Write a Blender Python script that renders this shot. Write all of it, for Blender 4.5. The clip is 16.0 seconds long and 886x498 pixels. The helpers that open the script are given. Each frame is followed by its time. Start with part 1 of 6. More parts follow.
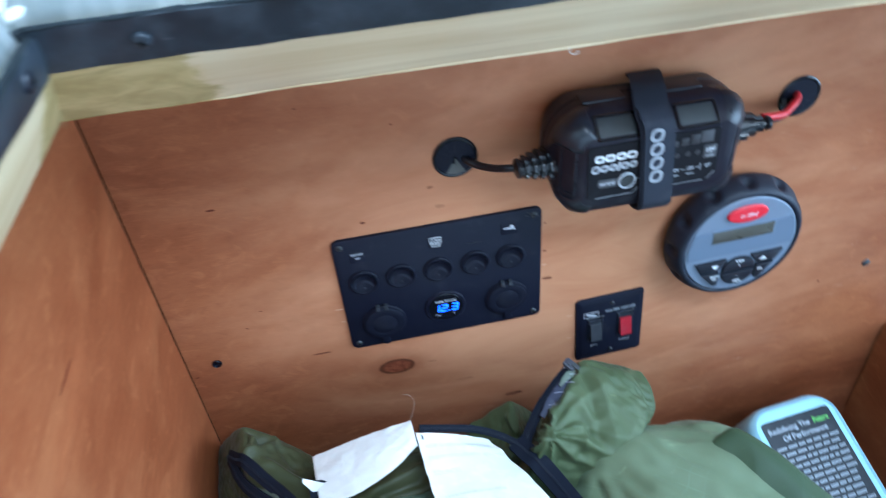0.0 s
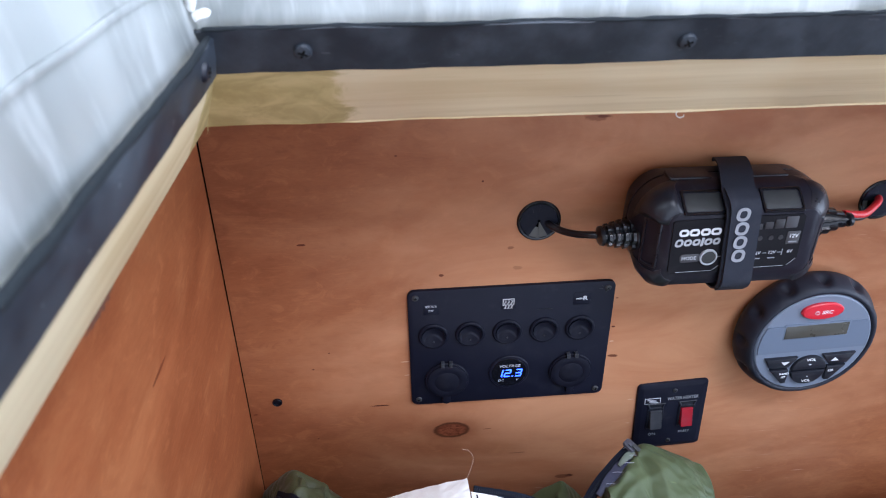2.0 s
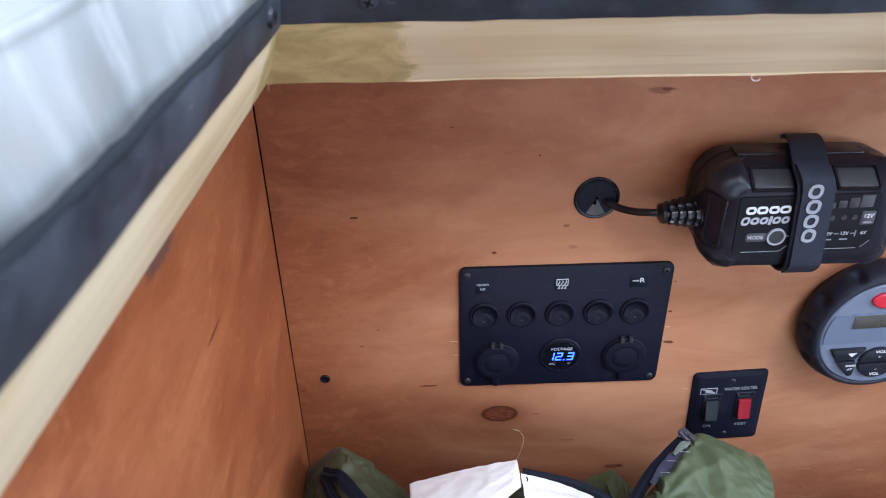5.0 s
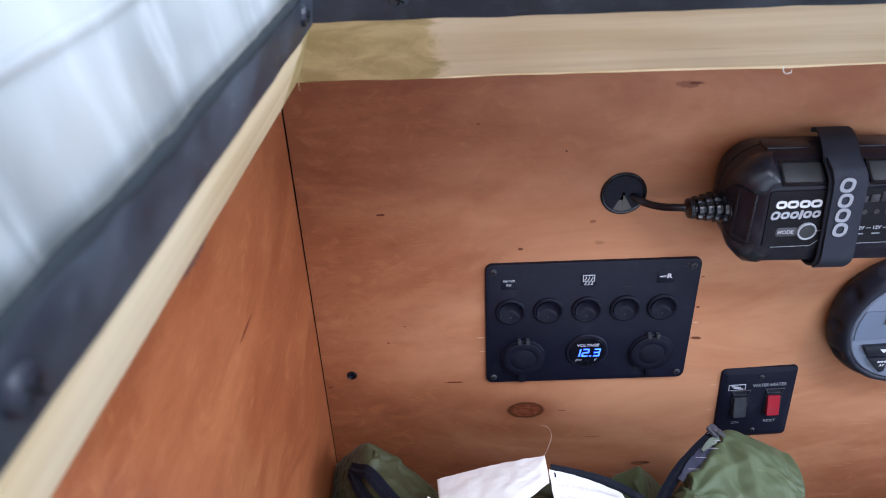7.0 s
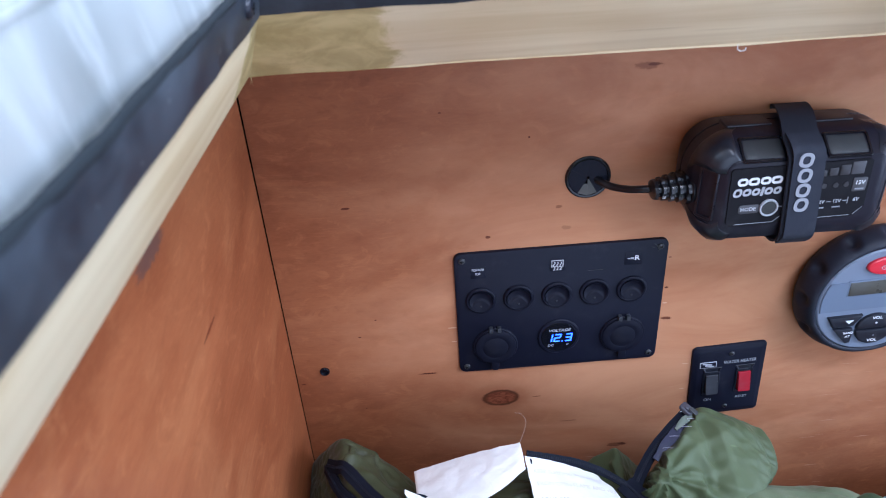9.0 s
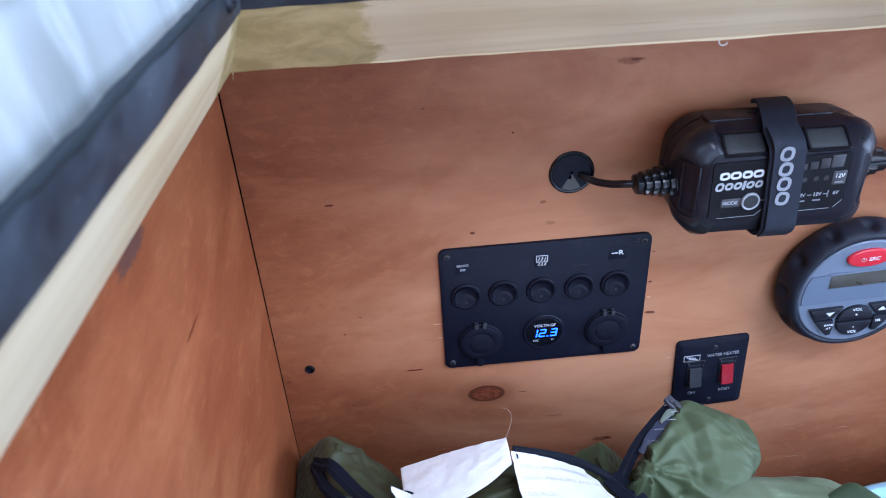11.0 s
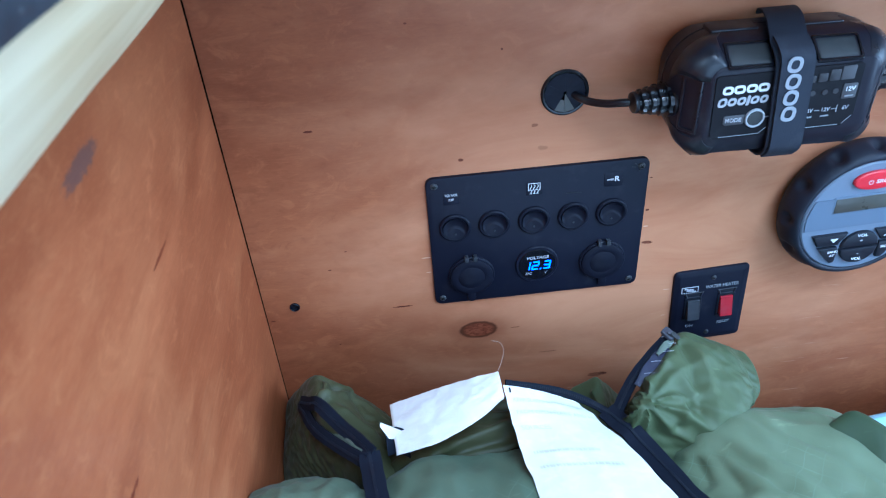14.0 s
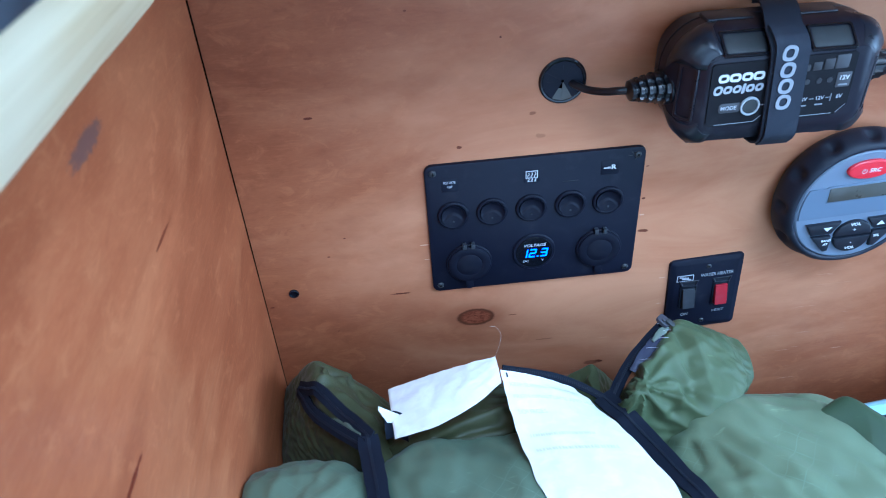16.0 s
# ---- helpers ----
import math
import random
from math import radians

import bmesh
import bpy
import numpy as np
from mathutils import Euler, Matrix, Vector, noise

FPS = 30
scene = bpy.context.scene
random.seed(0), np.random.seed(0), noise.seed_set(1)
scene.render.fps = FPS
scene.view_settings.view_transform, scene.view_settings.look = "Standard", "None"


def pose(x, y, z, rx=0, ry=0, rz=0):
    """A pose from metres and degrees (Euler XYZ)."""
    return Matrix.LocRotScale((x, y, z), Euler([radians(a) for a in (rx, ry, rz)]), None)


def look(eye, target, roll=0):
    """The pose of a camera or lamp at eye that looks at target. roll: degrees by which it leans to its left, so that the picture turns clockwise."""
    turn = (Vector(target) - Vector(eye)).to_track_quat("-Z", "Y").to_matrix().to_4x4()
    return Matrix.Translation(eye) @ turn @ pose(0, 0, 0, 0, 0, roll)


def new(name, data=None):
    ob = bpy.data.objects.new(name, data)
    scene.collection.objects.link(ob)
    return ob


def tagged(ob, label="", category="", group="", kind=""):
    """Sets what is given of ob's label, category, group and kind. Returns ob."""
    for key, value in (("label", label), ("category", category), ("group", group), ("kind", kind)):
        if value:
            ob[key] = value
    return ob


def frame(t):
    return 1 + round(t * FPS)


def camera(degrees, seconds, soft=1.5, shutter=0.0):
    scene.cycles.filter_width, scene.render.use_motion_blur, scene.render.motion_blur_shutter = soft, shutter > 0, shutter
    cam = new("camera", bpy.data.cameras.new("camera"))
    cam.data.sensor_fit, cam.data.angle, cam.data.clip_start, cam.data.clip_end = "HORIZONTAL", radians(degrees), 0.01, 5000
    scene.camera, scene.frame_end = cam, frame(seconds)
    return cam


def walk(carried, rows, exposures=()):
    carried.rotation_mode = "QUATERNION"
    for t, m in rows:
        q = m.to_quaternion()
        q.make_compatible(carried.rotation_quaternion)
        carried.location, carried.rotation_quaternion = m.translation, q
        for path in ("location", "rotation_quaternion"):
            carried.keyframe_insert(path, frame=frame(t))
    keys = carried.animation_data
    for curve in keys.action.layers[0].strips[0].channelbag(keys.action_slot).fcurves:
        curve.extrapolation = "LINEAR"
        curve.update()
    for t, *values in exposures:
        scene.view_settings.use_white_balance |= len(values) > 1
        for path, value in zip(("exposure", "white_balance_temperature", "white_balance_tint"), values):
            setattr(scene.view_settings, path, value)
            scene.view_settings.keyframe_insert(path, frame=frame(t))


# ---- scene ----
cam = camera(63.7, 16.0, soft=1.0, shutter=0.5)
cam.data.dof.use_dof = True                    # a phone's small lens, focused on the panel
cam.data.dof.focus_distance, cam.data.dof.aperture_fstop = 0.61, 15.0
PATH = [
    (0, (0.173, -0.446, 0.753), (0.373, 1.076, -0.53), -5.0),
    (0.2, (0.157, -0.455, 0.750), (0.347, 1.124, -0.464), -3.1),
    (0.3, (0.158, -0.456, 0.746), (0.331, 1.147, -0.435), -3.2),
    (0.5, (0.158, -0.456, 0.739), (0.348, 1.178, -0.398), -2.9),
    (1, (0.15, -0.47, 0.729), (0.348, 1.198, -0.358), -1.9),
    (1.5, (0.131, -0.472, 0.728), (0.271, 1.222, -0.326), -0.8),
    (2, (0.134, -0.476, 0.731), (0.27, 1.229, -0.305), -0.3),
    (2.5, (0.132, -0.476, 0.725), (0.24, 1.237, -0.302), -0.2),
    (3, (0.127, -0.476, 0.721), (0.217, 1.238, -0.305), -0.1),
    (3.5, (0.127, -0.476, 0.718), (0.197, 1.237, -0.311), -0.3),
    (4, (0.127, -0.476, 0.713), (0.18, 1.237, -0.316), -0.6),
    (6.5, (0.117, -0.479, 0.708), (0.098, 1.231, -0.327), -1.8),
    (7, (0.118, -0.479, 0.709), (0.088, 1.232, -0.326), -2.2),
    (7.5, (0.12, -0.474, 0.71), (0.107, 1.232, -0.333), -2.8),
    (8, (0.125, -0.473, 0.708), (0.133, 1.227, -0.346), -3.7),
    (8.5, (0.128, -0.474, 0.708), (0.15, 1.223, -0.35), -3.8),
    (9, (0.125, -0.476, 0.707), (0.16, 1.22, -0.354), -3.5),
    (9.5, (0.126, -0.476, 0.707), (0.185, 1.217, -0.357), -3.2),
    (12, (0.124, -0.476, 0.703), (0.204, 1.213, -0.366), -3.2),
    (12.5, (0.125, -0.475, 0.701), (0.205, 1.211, -0.372), -3.3),
    (13, (0.132, -0.468, 0.696), (0.21, 1.189, -0.421), -3.6),
    (13.5, (0.134, -0.467, 0.683), (0.217, 1.167, -0.467), -3.7),
    (14, (0.13, -0.464, 0.677), (0.209, 1.149, -0.504), -4.0),
    (14.5, (0.129, -0.465, 0.675), (0.212, 1.135, -0.523), -4.0),
    (15, (0.126, -0.469, 0.673), (0.212, 1.129, -0.526), -3.9),
    (15.5, (0.125, -0.469, 0.673), (0.214, 1.131, -0.524), -3.8),
    (16, (0.128, -0.472, 0.675), (0.215, 1.132, -0.517), -3.6),
]
walk(cam, [(t, look(eye, target, roll)) for t, eye, target, roll in PATH],
     [(0, 0.19, 4800, 1), (0.5, 0.08, 4850, 4), (1.0, 0.09, 5200, 10), (1.5, -0.05, 5700, 17), (4, -0.03, 5680, 18), (7, 0.02, 5680, 19), (9.5, 0.06, 5130, 18), (12.5, 0.05, 4850, 16), (14, 0.25, 4400, 3), (16, 0.27, 4280, 3)])

# ---- world and light ----
world = bpy.data.worlds.new("overcast")
scene.world = world
world.use_nodes = True
wn = world.node_tree
sky = wn.nodes.new("ShaderNodeTexSky")
sky.sky_type, sky.sun_disc = 'NISHITA', False
sky.sun_elevation, sky.sun_rotation = radians(48), radians(150)
sky.dust_density, sky.ozone_density = 3.0, 1.0
wn.links.new(sky.outputs[0], wn.nodes["Background"].inputs[0])
wn.nodes["Background"].inputs[1].default_value = 0.12

sun = new("sun", bpy.data.lights.new("sun", 'SUN'))
sun.data.energy, sun.data.angle, sun.data.color = 1.0, radians(14), (1.0, 0.97, 0.92)
sun.matrix_world = look((1.5, -3.0, 3.7), (0, 0, 0))


def fill_lamp(name, eye, target, w, h, watts, colour):
    """An added area lamp that stands for daylight from out of view."""
    la = bpy.data.lights.new(name, 'AREA')
    la.shape, la.size, la.size_y, la.energy, la.color = 'RECTANGLE', w, h, watts, colour
    ob = new(name, la)
    ob.matrix_world = look(eye, target)
    return ob


# three added fill lamps, their places chosen to light the locker
fill_lamp("front_fill", (0.85, -2.40, 0.45), (0.45, 0.0, 0.35), 1.8, 1.7, 21, (0.82, 0.92, 1.0))
fill_lamp("top_fill", (0.77, -0.78, 1.89), (0.77, -0.78, 0.0), 1.30, 1.10, 37, (0.80, 0.91, 1.0))
fill_lamp("side_fill", (2.27, -0.72, 0.78), (0.3, -0.2, 0.25), 1.50, 1.50, 46, (0.82, 0.92, 1.0))


# ---- node helpers ----
class Nodes:
    def __init__(self, name):
        self.mat = bpy.data.materials.new(name)
        self.mat.use_nodes = True
        self.t = self.mat.node_tree
        self.bsdf = self.t.nodes["Principled BSDF"]
        self.out = self.t.nodes["Material Output"]

    def put(self, socket, value):
        if isinstance(value, bpy.types.NodeSocket):
            self.t.links.new(value, socket)
        elif isinstance(value, (tuple, list)) and len(value) == 3 and socket.type == 'RGBA':
            socket.default_value = (*value, 1)
        else:
            socket.default_value = value

    def set(self, **kw):
        for k, v in kw.items():
            self.put(self.bsdf.inputs[k.replace("_", " ")], v)
        return self

    def coords(self, scale=(1, 1, 1), rot=(0, 0, 0), loc=(0, 0, 0)):
        tc = self.t.nodes.new("ShaderNodeTexCoord")
        mp = self.t.nodes.new("ShaderNodeMapping")
        self.t.links.new(tc.outputs["Object"], mp.inputs[0])
        mp.inputs["Scale"].default_value = scale
        mp.inputs["Rotation"].default_value = [radians(a) for a in rot]
        mp.inputs["Location"].default_value = loc
        return mp.outputs[0]

    def noise(self, vec, scale=5.0, detail=4.0, rough=0.55, distort=0.0):
        n = self.t.nodes.new("ShaderNodeTexNoise")
        self.put(n.inputs["Vector"], vec)
        n.inputs["Scale"].default_value, n.inputs["Detail"].default_value = scale, detail
        n.inputs["Roughness"].default_value, n.inputs["Distortion"].default_value = rough, distort
        return n.outputs["Fac"]

    def math(self, op, a, b=0.0, clamp=False):
        n = self.t.nodes.new("ShaderNodeMath")
        n.operation, n.use_clamp = op, clamp
        self.put(n.inputs[0], a)
        self.put(n.inputs[1], b)
        return n.outputs[0]

    def vmath(self, op, a, b=(0, 0, 0)):
        n = self.t.nodes.new("ShaderNodeVectorMath")
        n.operation = op
        self.put(n.inputs[0], a)
        self.put(n.inputs[1], b)
        return n.outputs["Value"] if op in ('LENGTH', 'DOT_PRODUCT') else n.outputs[0]

    def ramp(self, fac, lo, hi, a=0.0, b=1.0):
        n = self.t.nodes.new("ShaderNodeMapRange")
        n.interpolation_type = 'SMOOTHSTEP'
        self.put(n.inputs[0], fac)
        for i, v in enumerate((lo, hi, a, b)):
            n.inputs[i + 1].default_value = v
        return n.outputs[0]

    def mix(self, fac, a, b, kind='MIX'):
        n = self.t.nodes.new("ShaderNodeMix")
        n.data_type, n.blend_type = 'RGBA', kind
        self.put(n.inputs[0], fac)
        self.put(n.inputs[6], a)
        self.put(n.inputs[7], b)
        return n.outputs[2]

    def bump(self, height, strength=0.2, dist=0.001):
        n = self.t.nodes.new("ShaderNodeBump")
        n.inputs["Strength"].default_value, n.inputs["Distance"].default_value = strength, dist
        self.put(n.inputs["Height"], height)
        self.put(self.bsdf.inputs["Normal"], n.outputs[0])
        return self

    def random(self):
        return self.t.nodes.new("ShaderNodeObjectInfo").outputs["Random"]


def plywood(name, along, dark, mid, light, marks=(), seed=0.0, rough=0.34, lit_tan=None, scratched=False):
    """Stained, varnished plywood; the grain runs along the axis 'along'. marks: (centre, radii, depth of colour)."""
    m = Nodes(name)
    def stretch(a, c):
        return tuple(a if i == along else c for i in range(3))
    fine = m.noise(m.coords(stretch(7, 260), loc=(seed, seed, seed)), 1.0, 3, 0.6)
    wavy = m.noise(m.coords(stretch(1.6, 9), loc=(seed, 2, 1)), 1.0, 2, 0.5, 0.6)
    rings = m.math('FRACT', m.math('MULTIPLY', wavy, 9.0))
    rings = m.math('ABSOLUTE', m.math('SUBTRACT', rings, 0.5))
    figure = m.noise(m.coords(stretch(4.5, 13), loc=(seed, 5, 7)), 1.0, 5, 0.60, 1.2)
    blotch = m.noise(m.coords((4, 4, 4), loc=(seed, 9, 3)), 1.0, 3, 0.5)
    streak = m.noise(m.coords(stretch(9, 120), loc=(3, seed, 8)), 1.0, 2, 0.6)
    col = m.mix(m.ramp(figure, 0.3, 0.72), dark, mid)
    col = m.mix(m.ramp(blotch, 0.40, 0.7, 0.0, 0.55), col, light)
    col = m.mix(m.ramp(rings, 0.34, 0.5, 0.0, 0.12), col, dark)
    col = m.mix(m.ramp(fine, 0.55, 0.75, 0.0, 0.11), col, dark)
    col = m.mix(m.ramp(streak, 0.66, 0.80, 0.0, 0.18), col, light)
    tick = m.noise(m.coords(stretch(45, 420), loc=(seed, 4, 4)), 1.0, 1, 0.5)
    col = m.mix(m.ramp(tick, 0.80, 0.84, 0.0, 0.25), col, tuple(c * 0.3 for c in dark))
    speck = m.noise(m.coords(stretch(170, 620), loc=(seed, 1, 6)), 1.0, 2, 0.6)
    col = m.mix(m.ramp(speck, 0.50, 0.72, 0.0, 0.16), col, light)
    col = m.mix(m.ramp(speck, 0.48, 0.28, 0.0, 0.16), col, dark)
    cloud = m.noise(m.coords(stretch(11, 19), loc=(seed, 6, 4)), 1.0, 5, 0.62, 0.7)
    col = m.mix(m.ramp(cloud, 0.52, 0.70, 0.0, 0.40), col, light)
    col = m.mix(m.ramp(cloud, 0.48, 0.30, 0.0, 0.40), col, dark)
    mottle = m.noise(m.coords(stretch(38, 70), loc=(seed, 2, 8)), 1.0, 5, 0.66, 0.9)
    col = m.mix(m.ramp(mottle, 0.53, 0.68, 0.0, 0.34), col, tuple(c * 1.12 for c in light))
    col = m.mix(m.ramp(mottle, 0.46, 0.32, 0.0, 0.30), col, dark)
    if scratched:
        for turn, sx, loc in ((12, 18, 1.0), (-20, 24, 6.0), (4, 30, 3.0)):
            s = m.noise(m.coords((sx, 1, 330), rot=(0, turn, 0), loc=(loc, 0, loc)), 1.0, 2, 0.6)
            where = m.ramp(m.noise(m.coords((9, 9, 9), loc=(loc, 3, 1)), 1.0, 2), 0.50, 0.62)
            right = m.ramp(m.vmath("DOT_PRODUCT", m.coords(), (1, 0, -0.8)), 0.06, 0.20)
            col = m.mix(m.math("MULTIPLY", m.math("MULTIPLY", where, right), m.ramp(s, 0.66, 0.74, 0.0, 0.38)), col, (0.72, 0.52, 0.40))
    patch = m.ramp(m.noise(m.coords(stretch(6, 12), loc=(seed, 7, 2)), 1.0, 2), 0.48, 0.64)
    rub = m.noise(m.coords(stretch(26, 210), loc=(2, seed, 5)), 1.0, 3, 0.65, 0.7)
    col = m.mix(m.math('MULTIPLY', patch, m.ramp(rub, 0.54, 0.68, 0.0, 0.13)), col, tuple(min(1, c * 1.35) for c in light))
    if lit_tan:                               # tan veneer under thin stain, with a brighter pool of light painted in
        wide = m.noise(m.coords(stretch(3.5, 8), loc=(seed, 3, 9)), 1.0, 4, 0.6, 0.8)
        dd = m.vmath('LENGTH', m.vmath('DIVIDE', m.vmath('SUBTRACT', m.coords(), lit_tan[0]), lit_tan[1]))
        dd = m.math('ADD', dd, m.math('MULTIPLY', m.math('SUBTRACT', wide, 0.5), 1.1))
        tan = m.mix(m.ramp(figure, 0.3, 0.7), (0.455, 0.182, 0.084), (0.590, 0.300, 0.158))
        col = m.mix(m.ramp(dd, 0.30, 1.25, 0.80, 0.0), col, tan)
    warp = m.noise(m.coords((160, 160, 260)), 1.0, 3, 0.6)
    pos = m.coords()
    for centre, radii, deep, *tint in marks:
        d = m.vmath('DIVIDE', m.vmath('SUBTRACT', pos, centre), tuple(r if r else 1e3 for r in radii))
        d = m.math('ADD', m.vmath('LENGTH', d), m.math('MULTIPLY', m.math('SUBTRACT', warp, 0.45), 0.18 if deep < 0 else 1.2))
        if deep > 1:                       # a pale chip where the veneer splintered
            col = m.mix(m.ramp(d, 0.60, 0.95, 0.6, 0.0), col, (0.66, 0.46, 0.32))
        elif deep < 0:                       # a knot: dark rim round a red heart
            heart = m.mix(m.ramp(m.noise(m.coords((150, 150, 420), loc=(1, 1, 5)), 1.0, 3, 0.6, 1.5), 0.36, 0.62), (dark[0] * 0.80, dark[1] * 0.72, dark[2] * 0.85), (light[0] * 0.66, light[1] * 0.52, light[2] * 0.60))
            col = m.mix(m.ramp(d, 0.9, 2.4, 0.35, 0.0), col, dark)
            col = m.mix(m.ramp(d, 0.90, 1.08, 0.85, 0.0), col, tuple(c * 0.30 for c in dark))
            col = m.mix(m.ramp(d, 0.62, 0.92, 0.9, 0.0), col, heart)
        else:
            col = m.mix(m.ramp(d, 0.60, 0.95, min(1.0, deep * 1.15), 0.0), col, tint[0] if tint else (dark[0] * 0.55, dark[1] * 0.36, dark[2] * 0.40))
    r = m.math('ADD', m.math('MULTIPLY', blotch, 0.22), rough - 0.08)
    h = m.math('ADD', fine, m.math('MULTIPLY', figure, 0.8))
    m.set(Base_Color=col, Roughness=r, Specular_IOR_Level=0.17, Coat_Weight=0.04, Coat_Roughness=0.28).bump(h, 0.22, 0.0006)
    return m.mat


def plastic(name, colour, rough=0.4, grain=0.06, spec=0.5, scale=900, dusty=0.12):
    """Moulded plastic or rubber with a fine texture and faint dust."""
    m = Nodes(name)
    n = m.noise(m.coords((1, 1, 1)), scale, 2)
    dust = m.noise(m.coords((1, 1, 1), loc=(4, 1, 2)), 55, 4, 0.6)
    col = m.mix(m.ramp(dust, 0.52, 0.8, 0.0, dusty), colour, (0.16, 0.16, 0.17))
    r = m.math('ADD', m.math('MULTIPLY', dust, 0.22), rough - 0.1)
    m.set(Base_Color=col, Roughness=r, Specular_IOR_Level=spec).bump(n, grain, 0.0004)
    return m.mat


def nylon(name, a, b, grid=0.0, crumple=1.0):
    """Thin nylon of a padded bag: fine weave, small sharp crumples and, where given, a faint ripstop grid."""
    m = Nodes(name)

    def cells(vec, scale):
        n = m.t.nodes.new("ShaderNodeTexVoronoi")
        m.put(n.inputs["Vector"], vec)
        n.inputs["Scale"].default_value = scale
        return n.outputs["Distance"]

    big = m.noise(m.coords((9, 9, 9)), 1.0, 3)
    bend = m.noise(m.coords((30, 30, 30), loc=(1, 4, 2)), 1.0, 2)
    wide = cells(m.coords((1.0, 0.55, 0.8), rot=(0, 0, 35)), 34)
    small = cells(m.coords((0.7, 1.0, 1.0), rot=(20, 0, -30), loc=(0.3, 0.1, 0.7)), 85)
    here = m.ramp(big, 0.38, 0.62, 0.25, 1.0)
    crease = m.math('ADD', m.math('MULTIPLY', wide, 0.75), m.math('MULTIPLY', m.math('MULTIPLY', small, here), 0.12))
    weave = m.noise(m.coords((1, 1, 1)), 1500, 1)
    col = m.mix(m.ramp(big, 0.35, 0.68), a, b)
    if grid:
        wob = m.math('MULTIPLY', m.math('SUBTRACT', bend, 0.5), 0.35)
        lines = None
        for turn in (38, -52):
            x = m.vmath('DOT_PRODUCT', m.coords((80, 80, 80), rot=(0, 0, turn)), (1, 0, 0.4))
            x = m.math('ABSOLUTE', m.math('SUBTRACT', m.math('FRACT', m.math('ADD', x, wob)), 0.5))
            l = m.ramp(x, 0.455, 0.485)
            lines = l if lines is None else m.math('MAXIMUM', lines, l)
        worn = m.ramp(m.noise(m.coords((14, 14, 14), loc=(2, 2, 2)), 1.0, 2), 0.46, 0.62)
        col = m.mix(m.math('MULTIPLY', m.math('MULTIPLY', lines, worn), grid), col, (0.42, 0.55, 0.42))
    rub = m.ramp(m.noise(m.coords((55, 240, 55), rot=(0, 0, 40)), 1.0, 3, 0.6), 0.64, 0.76, 0.0, 0.26)
    col = m.mix(m.math('MULTIPLY', rub, here), col, tuple(min(1.0, c * 2.6) for c in b))
    h = m.math('ADD', crease, m.math('MULTIPLY', weave, 0.05))
    m.set(Base_Color=col, Roughness=m.ramp(big, 0.3, 0.7, 0.46, 0.58), Sheen_Weight=0.05, Sheen_Roughness=0.4,
          Specular_IOR_Level=0.28).bump(h, 0.42 * crumple, 0.006)
    return m.mat


# ---- materials ----
BACK_MARKS = (
    ((0.179, 0, 0.2455), (0.0170, 0, 0.0098), -1), ((0.291, 0, 0.173), (0.012, 0, 0.0035), 0.55), ((0.296, 0, 0.1735), (0.005, 0, 0.0016), 0.8),
    ((0.284, 0, 0.546), (0.013, 0, 0.0035), 0.40), ((0.289, 0, 0.547), (0.006, 0, 0.0018), 0.6), ((0.063, 0, 0.451), (0.0045, 0, 0.0012), 0.8),
    ((0.1705, 0, 0.417), (0.0028, 0, 0.0018), 0.75), ((0.322, 0, 0.3235), (0.006, 0, 0.0022), 0.75),
    ((0.202, 0, 0.499), (0.0012, 0, 0.0012), 0.8), ((0.115, 0, 0.281), (0.011, 0, 0.0011), 0.85),
    ((0.005, 0, 0.279), (0.0028, 0, 0.0010), 0.8), ((0.060, 0, 0.327), (0.0016, 0, 0.0008), 0.7),
    ((0.075, 0, 0.344), (0.0016, 0, 0.0008), 0.7), ((0.057, 0, 0.245), (0.0016, 0, 0.0008), 0.7),
    ((0.138, 0, 0.522), (0.0016, 0, 0.0010), 0.6), ((0.232, 0, 0.421), (0.005, 0, 0.0025), 0.25),
    ((0.600, 0, 0.254), (0.0016, 0, 0.0016), 0.8), ((0.226, 0, 0.440), (0.0035, 0, 0.0020), 0.45),
    ((0.1385, 0, 0.3300), (0.0050, 0, 0.0008), 2), ((0.1400, 0, 0.3150), (0.0030, 0, 0.0006), 2), ((0.3185, 0, 0.3560), (0.0022, 0, 0.0012), 0.8),
    ((0.3190, 0, 0.3400), (0.0030, 0, 0.0010), 2), ((0.3180, 0, 0.3860), (0.0020, 0, 0.0008), 0.7), ((0.3450, 0, 0.2700), (0.0040, 0, 0.0007), 2),
    ((0.3460, 0, 0.2400), (0.0035, 0, 0.0006), 2), ((0.2420, 0, 0.2100), (0.0100, 0, 0.0010), 0.35), ((0.2120, 0, 0.2440), (0.0060, 0, 0.0007), 0.6),
)
LEFT_MARKS = (
    ((0, -0.200, 0.5435), (0, 0.026, 0.0066), 0.75, (0.115, 0.058, 0.046)), ((0, -0.160, 0.467), (0, 0.020, 0.0016), 0.75),
    ((0, -0.275, 0.420), (0, 0.022, 0.0024), 0.85),
)
# darker base and central tan pool paint in how light falls on this panel
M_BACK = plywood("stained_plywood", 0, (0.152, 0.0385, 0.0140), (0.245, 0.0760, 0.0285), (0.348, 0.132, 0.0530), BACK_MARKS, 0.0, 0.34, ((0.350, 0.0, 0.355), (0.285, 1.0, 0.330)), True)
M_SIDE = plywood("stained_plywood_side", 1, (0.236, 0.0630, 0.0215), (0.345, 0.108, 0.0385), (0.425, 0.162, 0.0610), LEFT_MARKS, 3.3)


